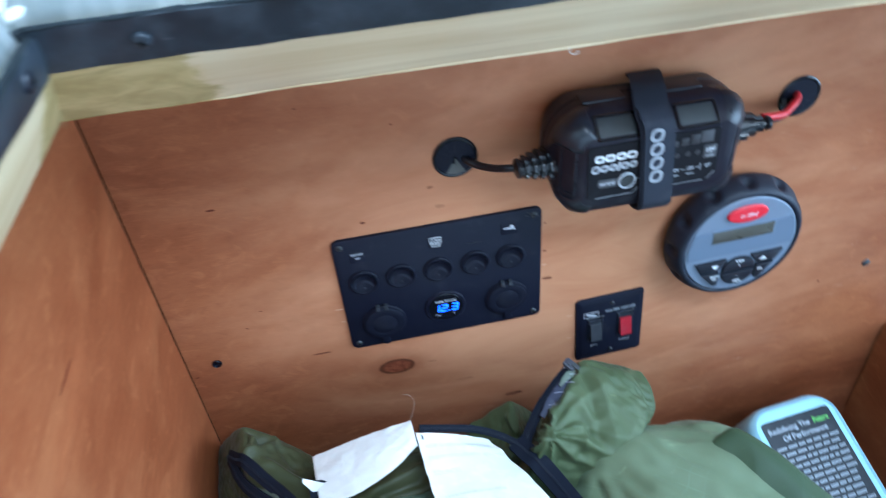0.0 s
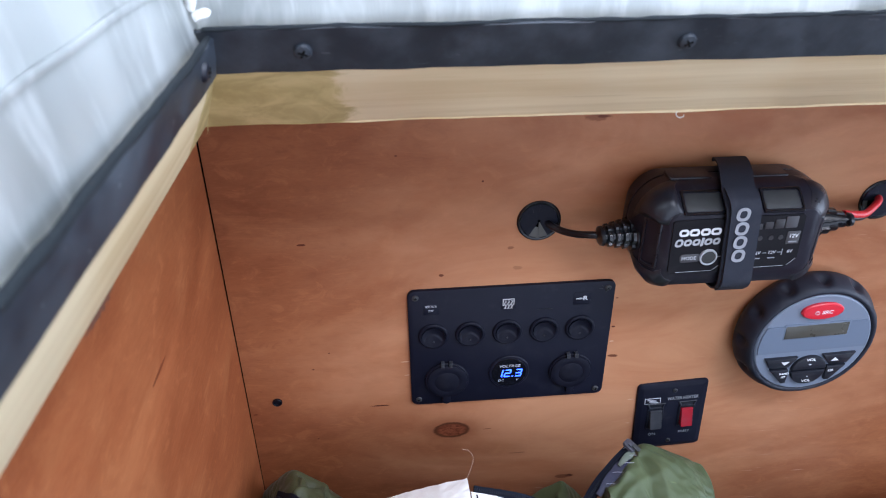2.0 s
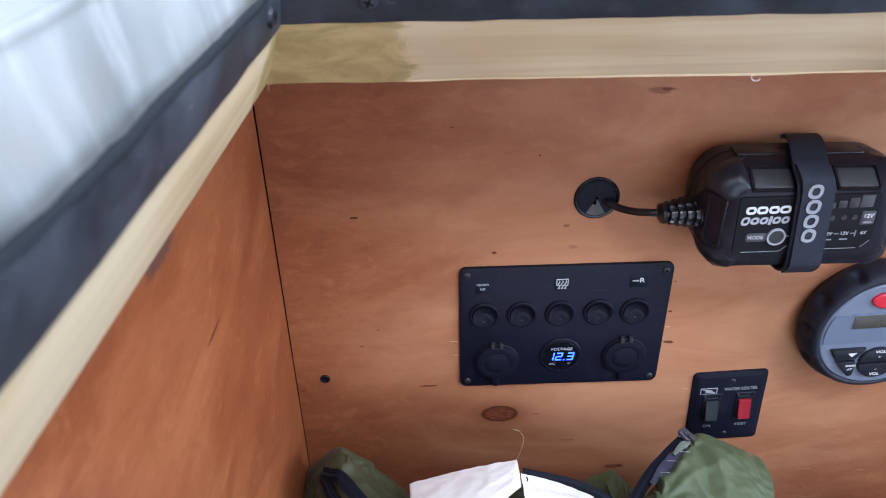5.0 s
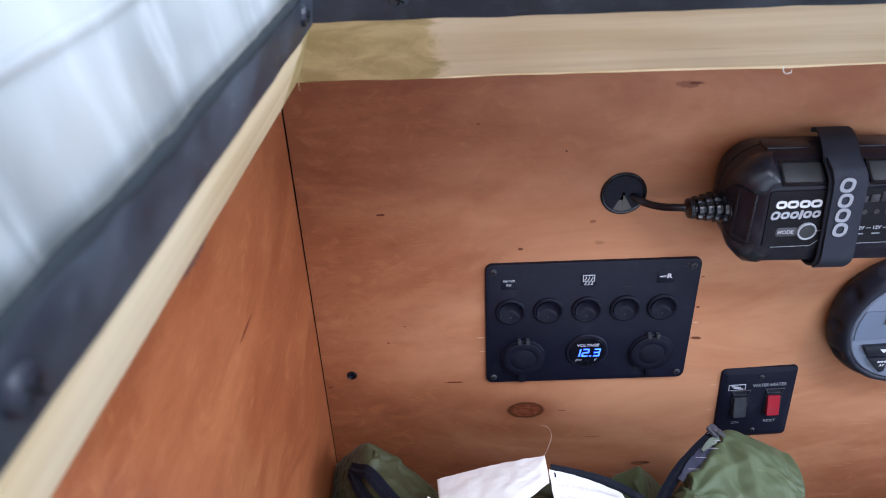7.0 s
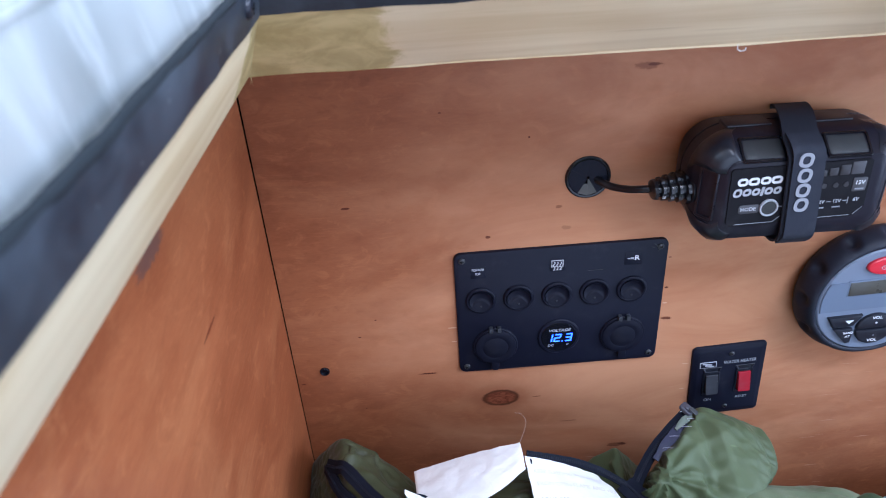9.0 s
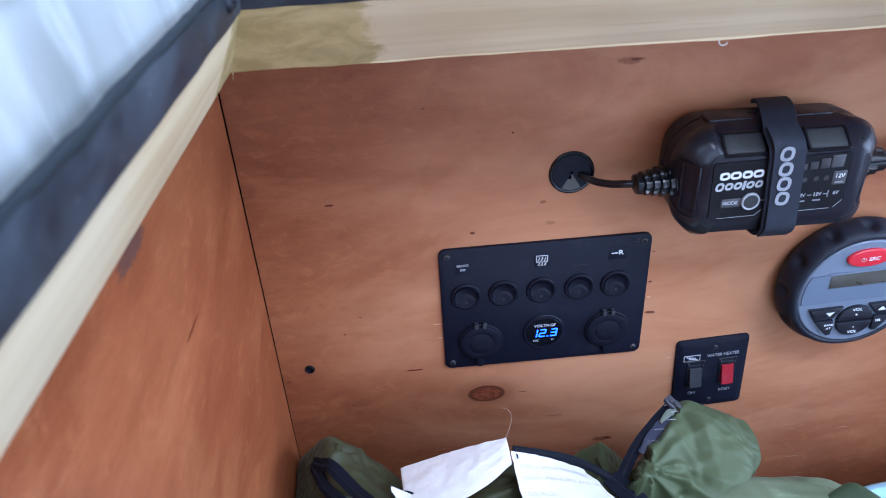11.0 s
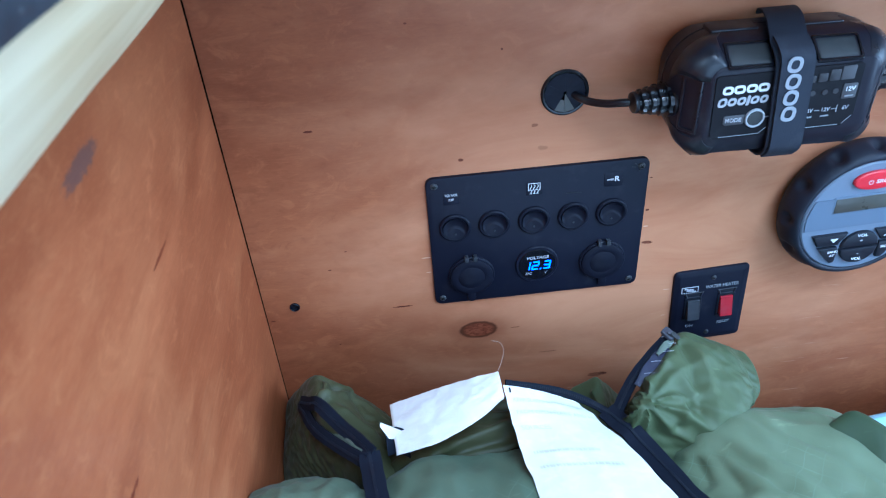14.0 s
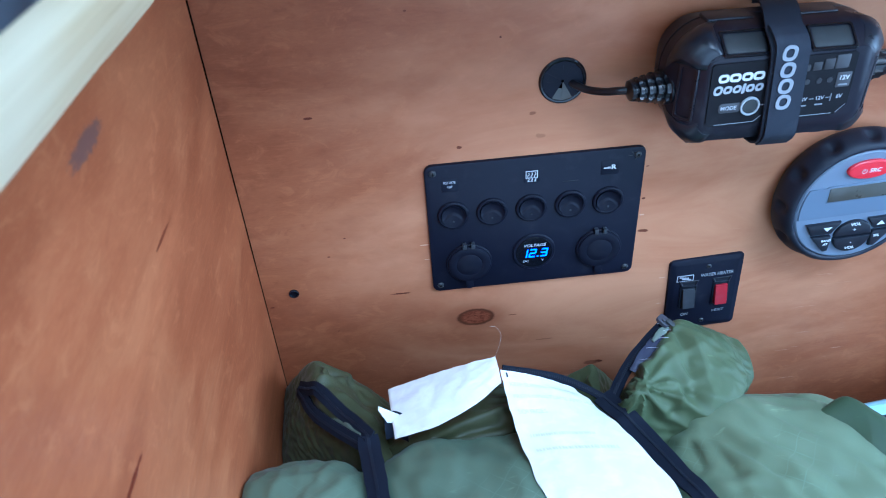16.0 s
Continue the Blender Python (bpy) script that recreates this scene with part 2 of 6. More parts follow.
def pale_timber(name, along, stain=None, tone=(1.0, 1.0, 1.0)):
    m = Nodes(name)
    def stretch(a, c):
        return tuple(a if i == along else c for i in range(3))
    grain = m.noise(m.coords(stretch(2.2, 75)), 1.0, 4, 0.6, 0.5)
    fine = m.noise(m.coords(stretch(14, 480)), 1.0, 2, 0.6)
    soft = m.noise(m.coords((6, 6, 6), loc=(3, 3, 3)), 1.0, 3)
    col = m.mix(m.ramp(grain, 0.32, 0.7), (0.610, 0.470, 0.285), (0.760, 0.640, 0.450))
    col = m.mix(m.ramp(soft, 0.4, 0.7, 0.0, 0.5), col, (0.790, 0.710, 0.550))
    col = m.mix(m.ramp(fine, 0.58, 0.8, 0.0, 0.35), col, (0.430, 0.310, 0.160))
    if stain:
        edge = m.noise(m.coords((38, 46, 60)), 1.0, 6, 0.66, 0.6)
        d = m.vmath('LENGTH', m.vmath('DIVIDE', m.vmath('SUBTRACT', m.coords(), stain[0]), stain[1]))
        d = m.math('ADD', d, m.math('MULTIPLY', m.math('SUBTRACT', edge, 0.5), 0.8))
        col = m.mix(m.ramp(d, 0.86, 1.0, 0.85, 0.0), col, m.mix(m.ramp(edge, 0.36, 0.66), (0.345, 0.262, 0.098), (0.540, 0.430, 0.205)))
    m.set(Base_Color=m.mix(1.0, col, tone, 'MULTIPLY'), Roughness=0.55).bump(m.math('ADD', fine, grain), 0.25, 0.0006)
    return m.mat


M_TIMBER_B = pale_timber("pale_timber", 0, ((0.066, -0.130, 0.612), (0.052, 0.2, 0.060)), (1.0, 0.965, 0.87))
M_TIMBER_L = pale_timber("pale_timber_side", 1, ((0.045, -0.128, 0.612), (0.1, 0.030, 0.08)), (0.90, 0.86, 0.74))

m = Nodes("black_painted_strip")
wear = m.noise(m.coords((30, 30, 30)), 1.0, 5, 0.65)
scuff = m.noise(m.coords((60, 220, 220), loc=(1, 2, 3)), 1.0, 3, 0.6)
col = m.mix(m.ramp(wear, 0.40, 0.70), (0.013, 0.018, 0.026), (0.042, 0.051, 0.064))
col = m.mix(m.ramp(scuff, 0.66, 0.80, 0.0, 0.5), col, (0.28, 0.29, 0.30))
m.set(Base_Color=col, Roughness=m.ramp(wear, 0.3, 0.7, 0.42, 0.62)).bump(wear, 0.15, 0.001)
M_STRIP = m.mat

m = Nodes("silver_fabric")
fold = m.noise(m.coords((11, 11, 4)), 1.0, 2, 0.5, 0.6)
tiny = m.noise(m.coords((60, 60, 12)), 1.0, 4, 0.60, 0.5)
# fold shading and fine highlights are painted into the base colour here
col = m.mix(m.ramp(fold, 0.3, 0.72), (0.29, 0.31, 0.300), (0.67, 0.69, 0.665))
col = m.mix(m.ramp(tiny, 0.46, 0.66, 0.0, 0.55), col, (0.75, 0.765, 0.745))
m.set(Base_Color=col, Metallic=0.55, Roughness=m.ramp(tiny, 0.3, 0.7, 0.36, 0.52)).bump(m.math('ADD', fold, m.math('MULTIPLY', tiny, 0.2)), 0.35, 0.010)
M_FOIL = m.mat

M_HEM = plastic("dark_fabric_hem", (0.012, 0.016, 0.019), 0.75, 0.3, 0.3, 700)
M_SEAL = plastic("white_sealant", (0.62, 0.62, 0.59), 0.55, 0.15, 0.5, 200)
M_BLACK = plastic("black_plastic", (0.0110, 0.0125, 0.0195), 0.38, 0.06, 0.4)
M_HOUSING = plastic("charger_shell", (0.0115, 0.0105, 0.0180), 0.36, 0.05, 0.32)
M_PANEL = plastic("black_panel", (0.0066, 0.0074, 0.0165), 0.46, 0.10, 0.20, 900, 0.07)
M_GLOSS = plastic("glossy_black", (0.0045, 0.0050, 0.0085), 0.22, 0.01, 0.45)
M_RUBBER = plastic("black_rubber", (0.0110, 0.0130, 0.0230), 0.52, 0.12, 0.32)
M_GUARD = plastic("satin_black", (0.0125, 0.0135, 0.0195), 0.29, 0.02, 0.42)
M_LIGHTOFF = plastic("unlit_light", (0.055, 0.054, 0.060), 0.45, 0.0)
M_DIMLIGHT = plastic("smoked_light", (0.026, 0.024, 0.027), 0.45, 0.0)
# black flap plastic in a paler copy: the light it catches is painted
M_LITFLAP = plastic("lit_black_flap", (0.080, 0.078, 0.070), 0.5, 0.1)
M_INKMID = plastic("pale_grey_ink", (0.42, 0.43, 0.46), 0.5, 0.0)
M_KNOB = plastic("black_switch", (0.0064, 0.0070, 0.0145), 0.50, 0.10, 0.15, 900, 0.05)
M_PAD = plastic("dark_grey_pad", (0.034, 0.036, 0.036), 0.55, 0.2, 0.4)
M_STRAP = plastic("woven_strap", (0.021, 0.024, 0.036), 0.75, 0.5, 0.3, 1400)
M_FACEPLATE = plastic("charger_face", (0.0090, 0.0085, 0.0110), 0.46, 0.02, 0.16, 900, 0.05)
# near-black that stands for the shade in holes, gaps and recesses
M_DARK = plastic("shade_black", (0.004, 0.004, 0.004), 0.8, 0.0, 0.1)
M_SCREW = plastic("black_screw", (0.030, 0.031, 0.034), 0.38, 0.1)
M_RED = plastic("red_plastic", (0.32, 0.010, 0.022), 0.38)
M_REDBTN = plastic("red_button", (0.62, 0.014, 0.030), 0.35)
M_BLUEGREY = plastic("blue_grey_face", (0.165, 0.195, 0.255), 0.40, 0.04)
M_BLUEGREY2 = plastic("blue_grey_band", (0.126, 0.158, 0.218), 0.45, 0.04)
M_LCD = plastic("blank_display", (0.064, 0.060, 0.048), 0.28, 0.0)
M_INK = plastic("white_ink", (0.72, 0.73, 0.75), 0.5, 0.0)
M_INKDIM = plastic("grey_ink", (0.26, 0.27, 0.29), 0.5, 0.0)
M_SILVER = plastic("silver_ring", (0.42, 0.44, 0.47), 0.35, 0.0)
M_STRAPINK = plastic("grey_strap_print", (0.30, 0.31, 0.34), 0.6, 0.0)
M_GREYSW = plastic("grey_rocker", (0.034, 0.036, 0.043), 0.4)
M_REDWIRE = plastic("red_wire", (0.55, 0.015, 0.020), 0.35)
M_CABLE = plastic("black_cable", (0.0070, 0.0078, 0.0110), 0.30)
# the bag's greens include painted light: hood and flap darkened, front roll lifted
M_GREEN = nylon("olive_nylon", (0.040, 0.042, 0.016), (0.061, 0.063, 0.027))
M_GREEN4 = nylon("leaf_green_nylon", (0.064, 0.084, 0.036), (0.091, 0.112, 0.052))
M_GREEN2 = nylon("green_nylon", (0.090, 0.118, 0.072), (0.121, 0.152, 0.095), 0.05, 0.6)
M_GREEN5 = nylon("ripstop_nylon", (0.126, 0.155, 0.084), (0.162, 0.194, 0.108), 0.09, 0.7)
M_GREEN3 = nylon("shaded_green_nylon", (0.042, 0.062, 0.028), (0.056, 0.080, 0.038))
M_TAPE = plastic("navy_zip_tape", (0.0075, 0.0090, 0.0165), 0.85, 0.5, 0.15, 1200, 0.03)
M_FRAY = plastic("frayed_thread", (0.45, 0.45, 0.52), 0.8, 0.0, 0.2)
M_SLIDER = plastic("slider_metal", (0.055, 0.055, 0.070), 0.45, 0.3)
M_TEETH = plastic("zip_teeth", (0.012, 0.014, 0.022), 0.6, 0.06, 0.2, 900, 0.03)
M_THREAD = plastic("tan_thread", (0.42, 0.33, 0.26), 0.8, 0.0, 0.2)
M_BLUE = plastic("pale_blue_plastic", (0.40, 0.62, 0.72), 0.38, 0.03)
M_BLACKLABEL = plastic("black_label", (0.010, 0.011, 0.014), 0.35, 0.0)
M_LIME = plastic("green_ink", (0.22, 0.60, 0.10), 0.5, 0.0)

m = Nodes("white_label_cloth")
cr = m.noise(m.coords((70, 110, 70)), 1.0, 4, 0.6, 0.6)
wv = m.noise(m.coords((1, 1, 1)), 1300, 1)
m.set(Base_Color=m.mix(m.ramp(cr, 0.4, 0.7), (0.655, 0.618, 0.565), (0.715, 0.680, 0.628)), Roughness=0.75).bump(m.math('ADD', cr, m.math('MULTIPLY', wv, 0.08)), 0.3, 0.002)
M_LABEL = m.mat

m = Nodes("lit_digits")
m.set(Base_Color=(0.02, 0.05, 0.3), Emission_Color=(0.040, 0.100, 1.0), Emission_Strength=5.5)
M_DIGIT = m.mat
m = Nodes("outer_fabric")
n = m.noise(m.coords((5, 5, 5)), 1.0, 4)
m.set(Base_Color=m.mix(m.ramp(n, 0.3, 0.7), (0.55, 0.56, 0.57), (0.68, 0.69, 0.70)), Roughness=0.6).bump(n, 0.3, 0.01)
M_TENT = m.mat
m = Nodes("camper_floor")
n = m.noise(m.coords((2, 14, 14)), 1.0, 4)
m.set(Base_Color=m.mix(m.ramp(n, 0.3, 0.7), (0.14, 0.12, 0.10), (0.22, 0.19, 0.16)), Roughness=0.6).bump(n, 0.2, 0.001)
M_FLOOR = m.mat
m = Nodes("grassy_ground")
n = m.noise(m.coords((3, 3, 3)), 1.0, 6)
m.set(Base_Color=m.mix(m.ramp(n, 0.3, 0.7), (0.05, 0.07, 0.03), (0.12, 0.12, 0.07)), Roughness=0.9).bump(n, 0.4, 0.02)
M_GROUND = m.mat


# ---- mesh helpers ----
def finish(name, bm, mat, sharp=32):
    bmesh.ops.recalc_face_normals(bm, faces=bm.faces)
    me = bpy.data.meshes.new(name)
    bm.to_mesh(me)
    bm.free()
    me.materials.append(mat)
    me.polygons.foreach_set("use_smooth", [True] * len(me.polygons))
    me.set_sharp_from_angle(angle=radians(sharp))
    return me


def part(name, bm, mat, parent, label="", at=None, sharp=32):
    ob = new(name, finish(name, bm, mat, sharp))
    ob.parent = parent
    if at is not None:
        ob.matrix_basis = at
    if label:
        ob["label"] = label
    return ob


def thing(name, where, label, category, group="", kind=""):
    ob = new(name)
    ob.empty_display_size = 0.02
    ob.matrix_basis = where if isinstance(where, Matrix) else Matrix.Translation(where)
    return tagged(ob, label, category, group, kind)


def structure(name, bm, mat, label, category="", sharp=32):
    return tagged(new(name, finish(name, bm, mat, sharp)), label, category or "structure", kind="structure")


def box(bm, lo, hi, bevel=0.0, m=None):
    c = [(a + b) / 2 for a, b in zip(lo, hi)]
    s = [b - a for a, b in zip(lo, hi)]
    r = bmesh.ops.create_cube(bm, size=1.0, matrix=Matrix.Translation(c) @ Matrix.Diagonal((*s, 1)))
    vs = r["verts"]
    if bevel:
        es = list({e for v in vs for e in v.link_edges})
        o = bmesh.ops.bevel(bm, geom=es, offset=bevel, segments=2, profile=0.7, affect='EDGES')
        vs = list({v for v in vs if v.is_valid} | set(o["verts"]))
    if m is not None:
        bmesh.ops.transform(bm, matrix=m, verts=vs)
    return vs


def rrect(w, h, r, seg=5, cx=0.0, cz=0.0):
    """Outline of a rounded rectangle, anticlockwise in x and z."""
    r = min(r, w / 2 - 1e-5, h / 2 - 1e-5)
    pts = []
    for sx, sz, a0 in ((1, 1, 0), (-1, 1, 90), (-1, -1, 180), (1, -1, 270)):
        for i in range(seg + 1):
            a = radians(a0 + 90 * i / seg)
            pts.append((cx + sx * (w / 2 - r) + r * math.cos(a), cz + sz * (h / 2 - r) + r * math.sin(a)))
    return pts


def loft(bm, rings, close=True):
    """Skin over rings of equal length, each a list of (x, y, z)."""
    vs = [[bm.verts.new(p) for p in ring] for ring in rings]
    n = len(vs[0])
    for a, b in zip(vs, vs[1:]):
        for i in range(n):
            bm.faces.new((a[i], a[(i + 1) % n], b[(i + 1) % n], b[i]))
    if close:
        bm.faces.new(vs[0])
        bm.faces.new(vs[-1])
    return [v for r in vs for v in r]


def plate(bm, w, h, r, y0, y1, bevel=0.0008, cx=0.0, cz=0.0, seg=5):
    """A rounded plate between y0 (at the wall) and y1 (its front, smaller y) with a softened front edge."""
    b = bevel
    rings = []
    for y, d in ((y0, 0), (y1 + b, 0), (y1 + 0.3 * b, 0.3 * b), (y1, b)):
        rings.append([(x, y, z) for x, z in rrect(w - 2 * d, h - 2 * d, max(r - d, 1e-4), seg, cx, cz)])
    return loft(bm, rings)


def lathe(bm, prof, n=40, cx=0.0, cz=0.0, mod=None):
    """Turn a profile of (radius, y) about the y axis. mod(angle, radius, y) may shift the radius."""
    rings = []
    for r, y in prof:
        ring = []
        for i in range(n):
            a = 2 * math.pi * i / n
            rr = max(r, 1e-5) + (mod(a, r, y) if mod else 0)
            ring.append((cx + rr * math.cos(a), y, cz + rr * math.sin(a)))
        rings.append(ring)
    return loft(bm, rings)


def spline(pts, n=12):
    """Catmull-Rom through points."""
    P = [Vector(p) for p in pts]
    P = [2 * P[0] - P[1]] + P + [2 * P[-1] - P[-2]]
    out = []
    for i in range(1, len(P) - 2):
        a, b, c, d = P[i - 1:i + 3]
        for k in range(n):
            t = k / n
            out.append(0.5 * (2 * b + (c - a) * t + (2 * a - 5 * b + 4 * c - d) * t * t + (3 * b - a - 3 * c + d) * t ** 3))
    out.append(P[-2])
    return out


def tube(bm, pts, r, n=10, smooth=10):
    line = spline(pts, smooth) if smooth else [Vector(p) for p in pts]
    rings, side = [], None
    for i, p in enumerate(line):
        d = (line[min(i + 1, len(line) - 1)] - line[max(i - 1, 0)]).normalized()
        if side is None:
            side = d.orthogonal().normalized()
        side = (side - d * side.dot(d)).normalized()
        up = d.cross(side)
        rr = r(i / (len(line) - 1)) if callable(r) else r
        rings.append([tuple(p + rr * (math.cos(2 * math.pi * k / n) * side + math.sin(2 * math.pi * k / n) * up)) for k in range(n)])
    return loft(bm, rings)


def ribbon(bm, line, normals, width, thick):
    """A flat band along a line; normals: one vector for each point."""
    rings = []
    for i, p in enumerate(line):
        d = (line[min(i + 1, len(line) - 1)] - line[max(i - 1, 0)]).normalized()
        nn = (normals[i] - d * normals[i].dot(d)).normalized()
        s = d.cross(nn)
        w = width(i / (len(line) - 1)) if callable(width) else width
        rings.append([tuple(p + s * a * w / 2 + nn * b) for a, b in ((1, 0), (1, thick), (0.33, thick * 1.25), (-0.33, thick * 1.25), (-1, thick), (-1, 0))])
    return loft(bm, rings)


def words(text, size, mat, parent, m, name="lettering", bold=0.0, squash=1.0, shear=0.0, depth=0.00012, align='CENTER', label=""):
    """Raised lettering in the built-in font, standing upright and facing -y, at the pose m."""
    cu = bpy.data.curves.new("letters", 'FONT')
    cu.body, cu.size, cu.align_x, cu.align_y = text, size, align, 'CENTER'
    cu.extrude, cu.offset, cu.shear, cu.resolution_u = depth, bold, shear, 3
    tmp = new("letters", cu)
    me = bpy.data.meshes.new_from_object(tmp.evaluated_get(bpy.context.evaluated_depsgraph_get()))
    bpy.data.objects.remove(tmp)
    me.transform(pose(0, 0, 0, 90, 0, 0) @ Matrix.Diagonal((squash, 1, 1, 1)))
    me.materials.clear()
    me.materials.append(mat)
    ob = new(name, me)
    ob.parent, ob.matrix_basis = parent, m
    if label:
        ob["label"] = label
    return ob


def bar(parent, mat, x, z, w, h, y, name="print_bar", rz=0.0, depth=0.0003):
    bm = bmesh.new()
    box(bm, (-w / 2, -depth, -h / 2), (w / 2, 0, h / 2))
    return part(name, bm, mat, parent, at=pose(x, y, z, 0, rz, 0))


def screw(parent, x, y, z, r, mat=M_SCREW, name="screw", m=None, turn=20):
    """A dome head facing -y; a raised dark cross paints the shade of its cross recess."""
    bm = bmesh.new()
    lathe(bm, [(r, 0.0004), (r, -0.0004), (r * 0.86, -0.35 * r), (r * 0.5, -0.5 * r), (0, -0.54 * r)], 20)
    s = part(name, bm, mat, parent, at=(m if m is not None else Matrix.Identity(4)) @ pose(x, y, z, 0, turn, 0))
    bm = bmesh.new()
    box(bm, (-r * 0.52, -0.56 * r, -r * 0.11), (r * 0.52, -0.40 * r, r * 0.11))
    box(bm, (-r * 0.11, -0.57 * r, -r * 0.52), (r * 0.11, -0.40 * r, r * 0.52))
    part("recess_shade", bm, M_DARK, s)
    return s


# ---- the locker: panels, beams, strips ----
FLOOR = -0.05

bm = bmesh.new()
box(bm, (0.0010, 0.0, FLOOR), (0.712, 0.012, 0.64))
for v in bm.verts:
    if v.co.x < 0.01:
        v.co.x = 0.0012 if v.co.z > 0 else 0.0001
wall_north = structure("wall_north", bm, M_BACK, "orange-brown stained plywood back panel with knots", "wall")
bm = bmesh.new()
box(bm, (-0.012, -0.95, FLOOR), (0.0, -0.0008, 0.64))
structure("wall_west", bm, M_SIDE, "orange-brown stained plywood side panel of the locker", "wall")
# cut off at 0.17 so that the side lamp reaches into the locker
bm = bmesh.new()
box(bm, (0.700, -0.36, FLOOR), (0.712, -0.002, 0.17))
structure("wall_east", bm, M_SIDE, "stained plywood far side panel of the locker", "wall")
bm = bmesh.new()
box(bm, (-0.012, -0.962, FLOOR), (0.712, -0.952, 0.02))
structure("wall_south", bm, M_SIDE, "low stained plywood front panel of the locker", "wall")
bm = bmesh.new()
box(bm, (-0.012, -0.962, FLOOR - 0.012), (0.712, 0.012, FLOOR))
structure("floor", bm, M_BACK, "plywood locker bottom under the sleeping bag", "floor")
# dark strip added so that the corner gap reads as shaded
bm = bmesh.new()
box(bm, (-0.010, 0.0125, FLOOR), (0.02, 0.016, 0.64))
structure("corner_backing", bm, M_DARK, "dark strip added behind the plywood corner joint for the gap's shade", "trim")


def skew(y, z):
    """The short rail is not quite square to the back panel."""
    return (0.0170 - 0.0030 * min(1.0, max(0.0, (z - 0.632) / 0.018))) * (y + 0.112)


def beam(name, prof, axis, lo, hi, mat, label, wob):
    """A timber of the given cross-section along x (axis 0) or y (axis 1), slightly uneven along its length."""
    bm = bmesh.new()
    n = 40
    rings = []
    for i in range(n + 1):
        s = lo + (hi - lo) * i / n
        ring = []
        for k, (a, z) in enumerate(prof):
            d = wob * noise.noise(Vector((s * 14, k * 3.1, 0.5))) + 0.4 * wob * noise.noise(Vector((s * 70, k * 3.1, 2.5)))
            ring.append((s, a + d * 0.4, z + d) if axis == 0 else (a + d * 0.4 + skew(s, z), s, z + d))
        rings.append(ring)
    loft(bm, rings)
    return structure(name, bm, mat, label, "beam", 40)


rail_n = beam("beam_north", [(-0.1150, 0.5938), (-0.1158, 0.5928), (-0.040, 0.5928), (-0.040, 0.6490), (-0.1555, 0.6490), (-0.1480, 0.6320), (-0.1160, 0.5948)], 0, 0.0375, 0.71,
     M_TIMBER_B, "pale bare timber rail along the locker rim with a brown glue stain", 0.0009)
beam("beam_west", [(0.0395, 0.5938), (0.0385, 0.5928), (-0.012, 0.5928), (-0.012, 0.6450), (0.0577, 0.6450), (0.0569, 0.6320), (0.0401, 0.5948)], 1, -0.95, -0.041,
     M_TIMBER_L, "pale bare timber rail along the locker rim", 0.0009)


random.seed(5)
for i in range(5):
    bm = bmesh.new()
    x = 0.0350 + 0.004 * random.random()
    y = -0.113 - 0.004 * random.random()
    d = Vector((0.004 - 0.008 * random.random(), -0.004 * random.random(), -0.002 - 0.004 * random.random()))
    tube(bm, [(x, y, 0.5955), Vector((x, y, 0.5945)) + 0.5 * d + Vector((0.0008, 0, 0)), Vector((x, y, 0.5940)) + d], lambda t: 0.00022 * (1.15 - t), 5, 4)
    fibre = new("wood_fibre", finish("wood_fibre", bm, M_TIMBER_L, 60))
    fibre.parent = rail_n


def rim_strip(name, axis, lo, hi, lower, upper, thick, label):
    """Flat bar screwed over the fabric's edge; lower and upper are points (a, z) of its outer face."""
    bm = bmesh.new()
    n = 50
    (a0, z0), (a1, z1) = lower, upper
    sign = -1 if axis == 0 else 1
    rings = []
    for i in range(n + 1):
        s = lo + (hi - lo) * i / n
        w = 0.0006 * noise.noise(Vector((s * 18, axis * 5, 1.5)))
        e = 0.0007 * noise.noise(Vector((s * 40, axis * 5, 4.5)))
        sec = [(a0 - sign * thick, z0 + e), (a0 - sign * 0.0004, z0 + e), (a0, z0 + 0.0008 + e), ((a0 + a1) / 2 + sign * w, (z0 + z1) / 2),
               (a1, z1 - 0.0008 + e), (a1 - sign * 0.0005, z1 + e), (a1 - sign * thick, z1 + e)]
        rings.append([(s, a, z) if axis == 0 else (a + skew(s, z), s, z) for a, z in sec])
    loft(bm, rings)
    ob = thing(name, (0, 0, 0), label, "trim strip")
    part("bar", bm, M_STRIP, ob, sharp=50)
    return ob


strip_n = rim_strip("retaining_strip", 0, 0.0500, 0.71, (-0.1496, 0.6312), (-0.1590, 0.6535), 0.0022,
                    "black painted flat bar screwed over the fabric edge")
tilt = pose(0, 0, 0, math.degrees(math.atan2(0.0094, 0.0223)), 0, 0)
for x, a in ((0.0975, 25), (0.2735, 60), (0.4490, 10), (0.6240, 40)):
    screw(strip_n, x, -0.1552, 0.6415, 0.0042, M_STRIP, m=None, turn=a).matrix_basis = Matrix.Translation((x, -0.1546, 0.6420)) @ tilt @ pose(0, 0, 0, 0, a, 0)
strip_w = rim_strip("retaining_strip", 1, -0.95, -0.1535, (0.0585, 0.6312), (0.0608, 0.6498), 0.0022,
                    "black painted flat bar, scuffed grey along its edge")
for y, a in ((-0.178, 15), (-0.402, 50), (-0.560, 30), (-0.760, 70)):
    screw(strip_w, 0, 0, 0, 0.0044, M_BLACK).matrix_basis = Matrix.Translation((0.0599 + skew(y, 0.642), y, 0.6410)) @ pose(0, 0, 0, 0, 0, 90) @ pose(0, 0, 0, 8, a, 0)


